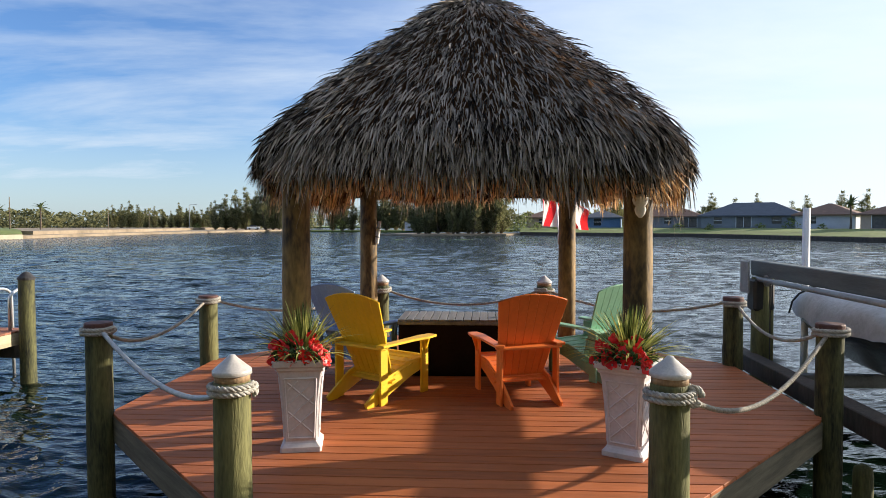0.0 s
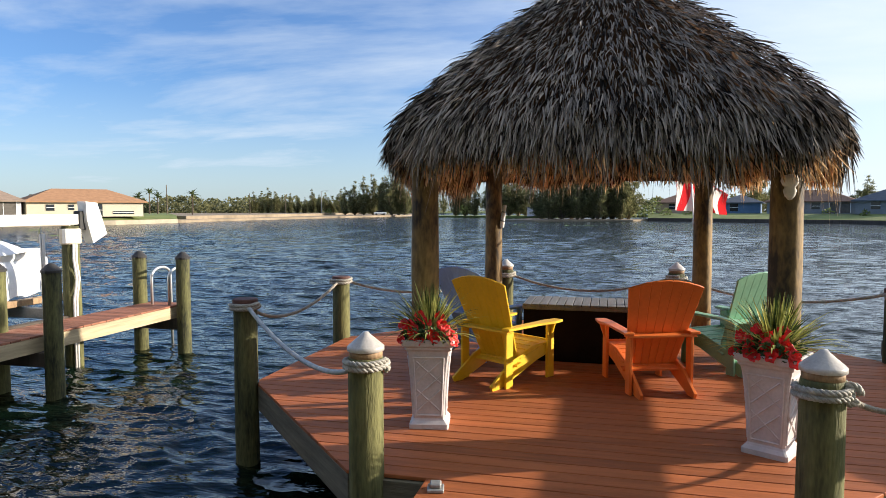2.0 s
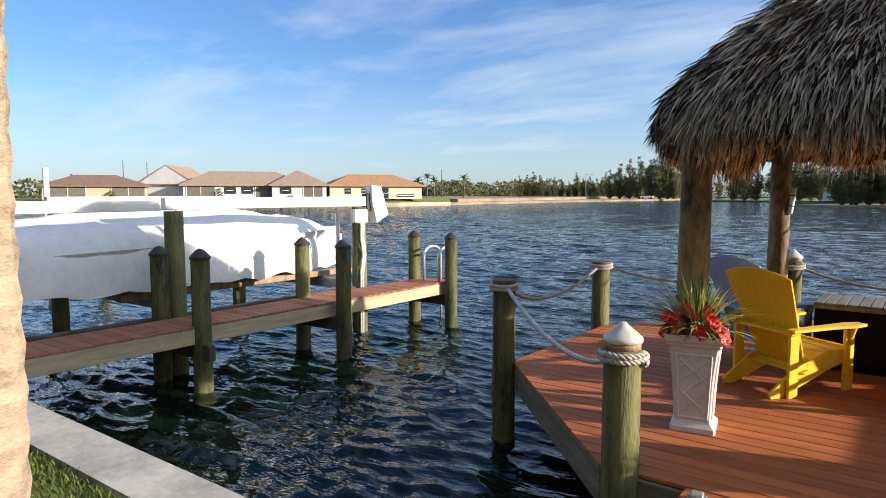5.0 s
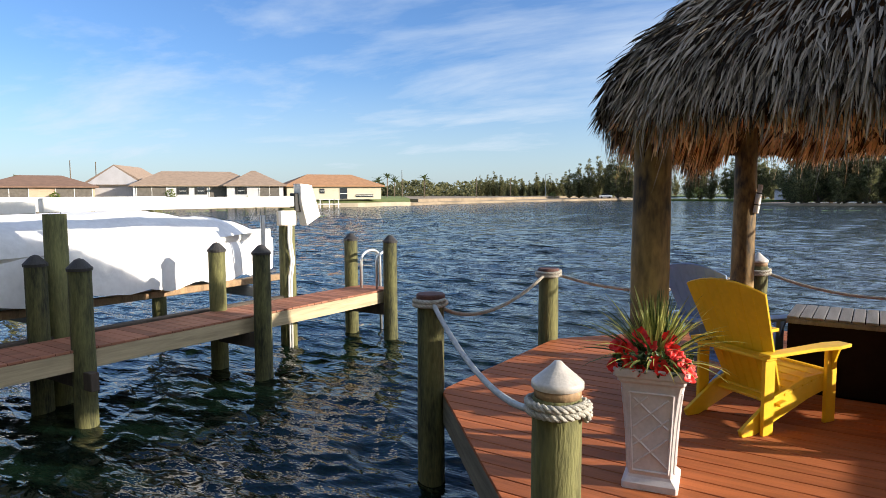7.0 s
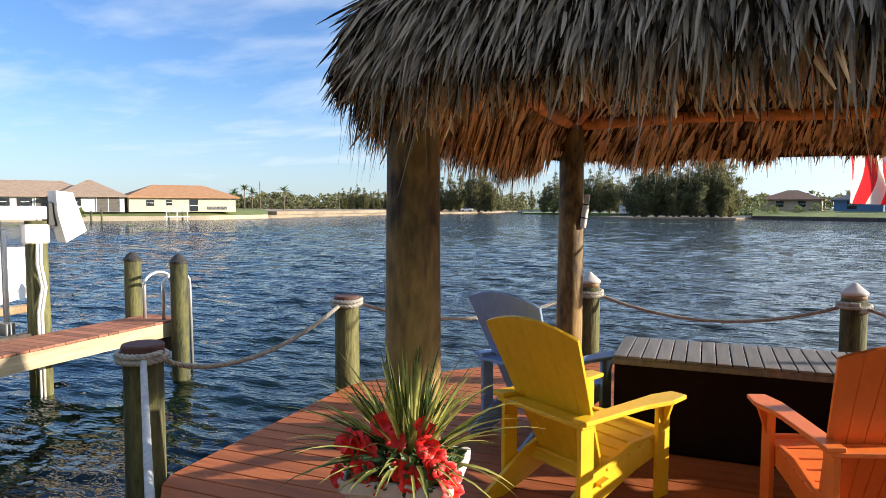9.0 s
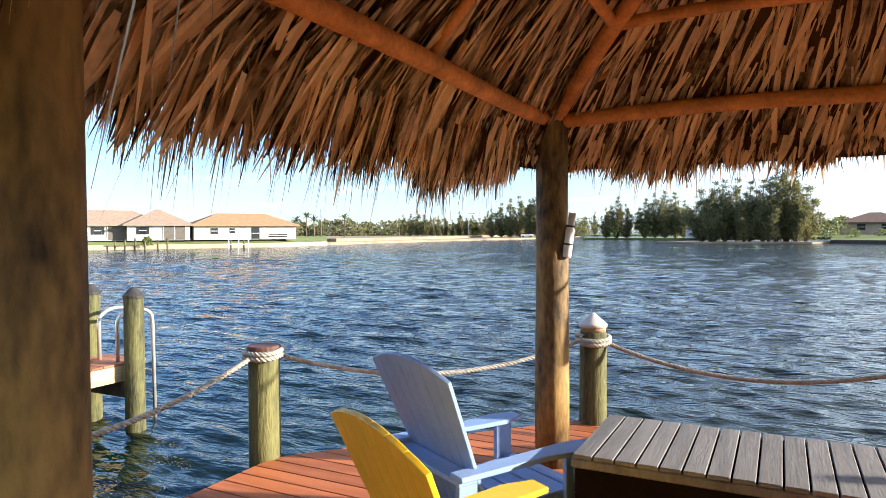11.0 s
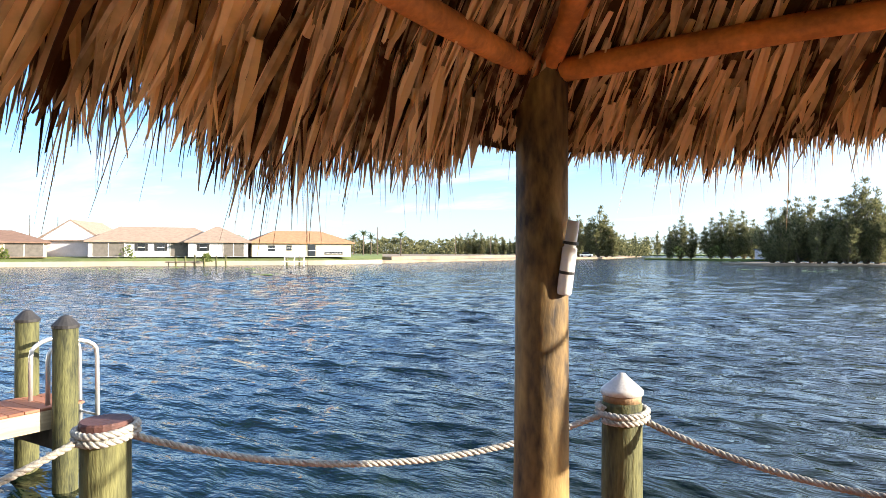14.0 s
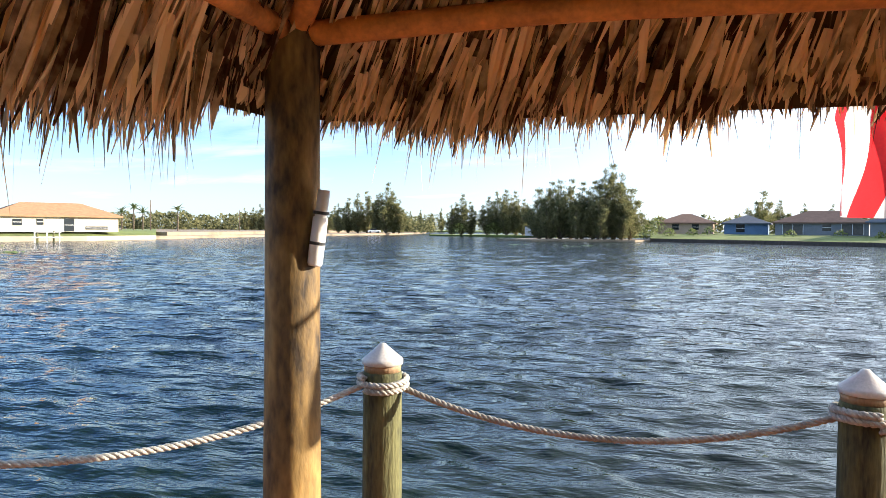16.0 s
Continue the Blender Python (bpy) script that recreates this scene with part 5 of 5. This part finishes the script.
# ---- trees ----
def casuarina(seed, h, spread, name="pine_tree"):
    """A feathery pine: several steep leaders, rising branchlets on them, and narrow plumes along those."""
    rng = random.Random(seed)
    t = empty(name, pose(0, 0, 0), "tall feathery dark green pine by the water", "tree", "pines across the lake")
    pieces, verts, faces = [], [], []
    for m in range(10):
        an = m * 2.4 + rng.uniform(-0.4, 0.4)
        out = spread * (0.08 if m == 0 else rng.uniform(0.25, 1.0))
        top = h * (1.0 if m == 0 else rng.uniform(0.8, 1.0) * (1 - 0.48 * out / spread))
        way = Vector((math.cos(an), math.sin(an), 0))
        stem = [way * (out * (k / 6) ** 0.85) + Vector((0.12 * math.sin(k + m), 0.12 * math.cos(1.3 * k + m), top * k / 6)) for k in range(7)]
        pieces.append(tube(stem, [0.17 * (1 - k / 6.6) for k in range(7)], 6))
        for i in range(34):
            f = rng.uniform(0.04, 1.0) * 6
            k = min(5, int(f))
            base = stem[k].lerp(stem[k + 1], f - k)
            a = rng.uniform(0, 6.28)
            ln = spread * 0.52 * (1.05 - f / 6) ** 0.6 * rng.uniform(0.5, 1.15)
            d = (Vector((math.cos(a), math.sin(a), 0)) + way * 0.35 + Vector((0, 0, rng.uniform(0.25, 1.1)))).normalized()
            tip = base + d * ln
            if i % 3 == 0:
                pieces.append(tube([base, tip], [0.035, 0.012], 3, False))
            for q in range(22):
                p = base.lerp(tip, rng.uniform(0.1, 1.05)) + Vector((rng.gauss(0, 0.2), rng.gauss(0, 0.2), rng.gauss(0, 0.2)))
                e = (d * 0.7 + Vector((rng.gauss(0, 0.45), rng.gauss(0, 0.45), rng.uniform(0.1, 0.9)))).normalized()
                s = e.orthogonal().normalized()
                s = s * math.cos(q) + e.cross(s) * math.sin(q)
                l2, w = rng.uniform(0.3, 0.8), rng.uniform(0.03, 0.085)
                o = len(verts)
                verts += [p, p + e * l2 * 0.5 + s * w, p + e * l2, p + e * l2 * 0.45 - s * w]
                faces.append((o, o + 1, o + 2, o + 3))
    part("trunk", joined(*pieces), M_BARK, t, "grey-brown trunk and limbs")
    part("crown", (verts, faces), M_PINE, t, "feathery dark foliage")
    return t


KINDS = [casuarina(3, 12, 3.4), casuarina(17, 13, 2.6), casuarina(29, 11, 3.8), casuarina(41, 14, 2.4)]


def tree_at(kind, az, d, height, ground=-0.4, turn=0.0, wide=1.0):
    x, y = polar(az, d)
    s = height / (12, 13, 11, 14)[kind] * 0.95
    src = KINDS[kind]
    ob = copy_thing(src, pose(x, y, ground, 0, 0, turn))
    ob.scale = (s * wide, s * wide, s)
    return ob


def height_for(el, d):
    return d * math.tan(radians(el)) + 2.0


rng = random.Random(77)
# the clump on the low island
for az, el, dist in ((-5.6, 3.4, 141), (-4.7, 4.0, 143), (-3.9, 4.1, 140), (-3.1, 4.2, 144), (-2.2, 3.9, 141), (-1.3, 4.0, 143), (-0.4, 5.0, 140), (0.3, 5.4, 141.5), (0.9, 4.6, 144), (1.6, 3.4, 142), (-5.0, 2.6, 138), (-2.6, 3.0, 137.5), (-0.9, 3.1, 138), (1.0, 2.7, 139)):
    tree_at(rng.randrange(4), az, dist, height_for(el, dist), -0.45, rng.uniform(0, 360), 1.3)
for az, el, dist in ((-13.0, 2.0, 196), (-12.2, 2.9, 197), (-11.4, 2.3, 199), (-10.0, 2.7, 200), (-9.2, 3.2, 202), (-8.4, 3.3, 199), (-7.6, 3.2, 201), (-7.0, 2.5, 198)):
    tree_at(rng.randrange(4), az, dist, height_for(el, dist), -0.35, rng.uniform(0, 360), 1.25)
for az, el, dist in ((-22.6, 2.0, 232), (-21.8, 2.5, 236), (-21.0, 2.9, 232), (-20.2, 3.1, 235), (-19.4, 2.8, 230), (-18.6, 3.8, 228), (-18.0, 2.9, 227), (-17.5, 2.4, 226)):
    tree_at(rng.randrange(4), az, dist, height_for(el, dist), -0.2, rng.uniform(0, 360), 1.3)
for k in range(13):
    az = -30.2 + 0.6 * k
    tree_at(rng.randrange(4), az, 255 + rng.uniform(-8, 8), height_for(rng.uniform(0.9, 1.9), 255), 0.3, rng.uniform(0, 360), 1.3)
for k in range(10):
    tree_at(rng.randrange(4), 12.5 + 1.9 * k + rng.uniform(-0.6, 0.6), 185 + rng.uniform(-6, 6), height_for(rng.uniform(1.6, 2.5), 185), -0.2, rng.uniform(0, 360), 1.2)
tree_at(2, 11.3, 182, height_for(3.0, 182), -0.2, 40, 1.25)
for src in KINDS:
    x, y = polar(-16.8 + 0.9 * KINDS.index(src), 420)
    src.matrix_basis = pose(x, y, -0.3, 0, 0, 30)


def scrub(name, samples, mat, label, seed, size, ground=-0.2):
    """Uncountable low growth: many small leaf clumps over a run of places."""
    r2 = random.Random(seed)
    verts, faces = [], []
    for az, d, top, spread, count in samples:
        x0, y0 = polar(az, d)
        for k in range(count):
            a, q = r2.uniform(0, 6.28), r2.random() ** 0.5
            zz = top * r2.random() ** 0.8
            env = (1 - (zz / top) ** 2.2) ** 0.5
            p = Vector((x0 + math.cos(a) * q * spread * env, y0 + math.sin(a) * q * spread * env, ground + zz))
            d1 = Vector((r2.gauss(0, 1), r2.gauss(0, 1), r2.gauss(0.4, 0.8))).normalized()
            s = d1.orthogonal().normalized()
            ln, w = size * r2.uniform(0.6, 1.4), size * r2.uniform(0.3, 0.6)
            o = len(verts)
            verts += [p, p + d1 * ln * 0.5 + s * w, p + d1 * ln, p + d1 * ln * 0.5 - s * w]
            faces.append((o, o + 1, o + 2, o + 3))
    tagged(part(name, (verts, faces), mat), label, "trees", kind="stuff")


far = []
for k in range(150):
    az = -46 + 0.21 * k
    far.append((az + rng.uniform(-0.1, 0.1), 285 + rng.uniform(-15, 15), rng.uniform(3.0, 7.5), rng.uniform(3, 5.5), 110))
for k in range(44):
    far.append((-18.0 + 0.5 * k, 430 + rng.uniform(-10, 10), rng.uniform(6, 12), rng.uniform(4, 8), 120))
for k in range(60):
    far.append((3 + 0.55 * k, 205 + rng.uniform(-8, 8), rng.uniform(3.5, 6.5), rng.uniform(3, 5), 110))
for k in range(24):
    far.append((-70 + 1.0 * k, 165 + rng.uniform(-5, 8), rng.uniform(3.0, 5.5), rng.uniform(3, 4), 90))
scrub("far_woods", far, M_PINE, "far dark green tree line behind the shore", 5, 0.9)
near_scrub = [(1.9, 143, 3.0, 2.2, 240), (2.8, 146, 2.6, 2.2, 220), (3.6, 150, 4.2, 2.5, 240), (4.6, 146, 2.0, 1.4, 140), (6.3, 146, 2.0, 1.4, 140), (7.5, 147, 2.4, 1.6, 140), (-55.6, 121.5, 2.6, 1.5, 260), (-63.5, 119.5, 2.2, 1.0, 160),
              (-49.8, 114.5, 1.3, 0.8, 120), (18.6, 131, 1.6, 1.0, 120), (22.3, 130, 1.8, 1.3, 120), (24.4, 127, 2.6, 1.6, 160), (26.5, 125, 1.6, 1.2, 120), (13.1, 138, 1.8, 1.4, 120), (16.2, 138, 1.8, 1.4, 120), (-24, 232, 2.0, 1.6, 120), (-9.6, 197, 3.4, 2.4, 200), (-12.4, 194, 3.2, 2.2, 200)]
scrub("shore_shrubs", near_scrub, M_SHRUB, "yellow-green shrubs along the far shores", 9, 0.35)


def palm(az, d, h):
    x, y = polar(az, d)
    p = empty("palm_tree", pose(x, y, -0.2), "slender palm tree on the far shore", "tree", "palms across the lake")
    part("trunk", tube([(0, 0, 0), (0.1, 0, h * 0.5), (0.05, 0.1, h)], [0.2, 0.15, 0.12], 8), M_BARK, p)
    r2 = random.Random(int(az * 10))
    verts, faces = [], []
    for k in range(16):
        an = k * 2.4
        lean = r2.uniform(0.3, 1.5)
        d0 = Vector((math.cos(an) * math.sin(lean), math.sin(an) * math.sin(lean), math.cos(lean)))
        blade(verts, faces, Vector((0.05, 0.1, h)), d0, Vector((0, 0, 1)), r2.uniform(1.8, 2.6), 0.45, 0.35, 0.0, 0.0)
    part("crown", (verts, faces), M_PALM, p, "drooping fronds")


for az, d, h in ((-38.2, 190, 6.2), (-37.6, 196, 5.2), (-35.0, 180, 5.6), (-39.0, 185, 5.0), (28.3, 121, 4.6)):
    palm(az, d, h)


def utility_pole(az, d, h, arm=0.0):
    x, y = polar(az, d)
    p = empty("street_lamp" if arm else "utility_pole", pose(x, y, -0.2, 0, 0, -az), "thin grey street lamp on the far shore" if arm else "thin utility pole on the far shore", "pole")
    part("pole", tube([(0, 0, 0), (0, 0, h)], [0.14, 0.08], 8), M_GALV if arm else M_BARK, p)
    if arm:
        part("arm", tube([(0, 0, h), (arm * 0.6, 0, h + 0.25), (arm, 0, h + 0.2)], 0.06, 6), M_GALV, p)
        part("lamp_head", box(0.7, 0.3, 0.15, (arm + 0.3, 0, h + 0.18), None, 0.03), M_GALV, p)


utility_pole(-24.6, 226, 8.0, 1.6)
for az, d, h in ((-36.9, 175, 8), (-30.5, 215, 7), (-62.6, 160, 9), (-60.9, 165, 9), (-27.6, 240, 7)):
    utility_pole(az, d, h)

for i, (az, d) in enumerate(((-52.0, 110.2), (-51.3, 110.0), (-50.6, 110.1), (-49.9, 109.8), (-49.0, 109.6), (-48.3, 109.7), (-43.6, 112), (-42.6, 112))):
    x, y = polar(az, d)
    pile(x, y, 0.55 + 0.25 * (i % 3), 0.13, "plain", "short weathered dock post at the far seawall", i * 2.2, group="dock posts at the far seawall")
fd = empty("far_dock", pose(*polar(-51.6, 110.5), -0.1, 0, 0, 51), "small grey timber dock at the far seawall", "dock")
part("deck", box(4.5, 1.6, 0.16, (0, 0, 0.0), None, 0.02), M_DARKWOOD, fd)
part("leg", box(0.2, 0.2, 3.0, (1.8, 0, -1.58)), M_DARKWOOD, fd)
part("leg", box(0.2, 0.2, 3.0, (-1.8, 0, -1.58)), M_DARKWOOD, fd)
fd = empty("far_dock", pose(*polar(-43.0, 112.5), -0.1, 0, 0, 43), "small white dock with a rail at the far seawall", "dock")
part("deck", box(3.6, 1.6, 0.16, (0, 0, 0.0), None, 0.02), M_WHITE, fd)
for k in (-1.5, 0, 1.5):
    part("leg", box(0.15, 0.15, 4.0, (k, -0.6, -1.2)), M_WHITE, fd)
part("rail", box(3.4, 0.08, 0.08, (0, -0.6, 0.75)), M_WHITE, fd)
far_car = empty("parked_car", pose(*polar(-19.6, 224), -0.2, 0, 0, 20), "small white car parked on the sand spit", "car")
part("body", box(4.2, 1.7, 0.7, (0, 0, 0.65), None, 0.12), M_WHITE, far_car)
part("cabin", box(2.2, 1.5, 0.55, (-0.2, 0, 1.25), None, 0.15), M_WINDOW, far_car)
for sx in (-1.3, 1.3):
    for sy in (-0.8, 0.8):
        part("wheel", lathe([(0.32, -0.1), (0.32, 0.1)], 12), M_BLACK, far_car).matrix_basis = pose(sx, sy, 0.32, 90, 0, 0)
shed = empty("white_shed", pose(*polar(-6.3, 192), -0.3, 0, 0, 6), "small white shed among the pines", "shed")
part("wall", box(3.6, 3, 2.4, (0, 0, 1.2)), M_STUCCO_W, shed)
part("roof", box(4.2, 3.6, 0.2, (0, 0, 2.5), None, 0.04), M_ROOF_GR, shed)

# floating weeds
wv, wf = [], []
r3 = random.Random(2)
for k in range(120):
    az, d = r3.choice(((-58, 95), (-56, 93), (-53.5, 97), (-52, 99), (-46, 92), (-44, 70), (-62, 60), (-3, 95), (-1.5, 98), (-7, 99)))
    x, y = polar(az + r3.gauss(0, 0.5), d + r3.gauss(0, 0.8))
    o = len(wv)
    rr = r3.uniform(0.1, 0.3)
    for q in range(6):
        wv.append((x + rr * math.cos(q * 1.047), y + rr * math.sin(q * 1.047), WATER_Z + 0.05 + 0.05 * (q % 2)))
    wv.append((x, y, WATER_Z + 0.14))
    wf += [(o + q, o + (q + 1) % 6, o + 6) for q in range(6)]
tagged(part("floating_weeds", (wv, wf), M_HYACINTH), "scattered green floating water weeds", "plants", kind="stuff")

# palm trunk by the seawall
pt = empty("palm_tree", pose(-2.57, 0.74, -0.09), "rough pale brown palm trunk on the lawn", "tree")
v, f = lathe([(0.17 + 0.012 * (k % 2), 0.09 * k) for k in range(56)], 18, 0.08, 3.3)
part("trunk", (v, f), material("palm_bark", (0.36, 0.27, 0.19), 0.95, vary=0.5, scale=6, stretch=(1, 1, 2.5), bump=0.6), pt)

# grass at the seawall's edge
rg = random.Random(31)
gv, gf = [], []
for k in range(5200):
    x, y = rg.uniform(-5.2, -2.0), 1.65 - 1.5 * rg.random() ** 1.4
    an, ln = rg.uniform(0, 6.28), rg.uniform(0.03, 0.075)
    w = rg.uniform(0.003, 0.006)
    p = Vector((x, y, -0.082))
    t = p + Vector((math.cos(an) * ln * 0.6, math.sin(an) * ln * 0.6, ln))
    sd = Vector((-math.sin(an), math.cos(an), 0)) * w
    o = len(gv)
    gv += [p - sd, p + sd, p.lerp(t, 0.6) + sd * 0.8 + Vector((0, 0, 0.008)), t, p.lerp(t, 0.6) - sd * 0.8 + Vector((0, 0, 0.008))]
    gf.append((o, o + 1, o + 2, o + 3, o + 4))
tagged(part("grass", (gv, gf), material("grass_blade", (0.17, 0.20, 0.04), 0.7, scale=4, second=(0.06, 0.09, 0.015), island=0.7, transl=0.2)), "short green and yellow lawn grass at the seawall", "grass", kind="stuff")

# small light on the boardwalk's corner
dl = empty("deck_light", pose(-0.70, 3.44, 0.0, 0, 0, 12), "small square solar light screwed to the boardwalk", "light")
part("housing", box(0.10, 0.10, 0.022, (0, 0, 0.011), None, 0.005), M_GALV, dl)
part("lens", box(0.07, 0.07, 0.03, (0, 0, 0.037), None, 0.008), M_GALV, dl, "pale glassy lens")
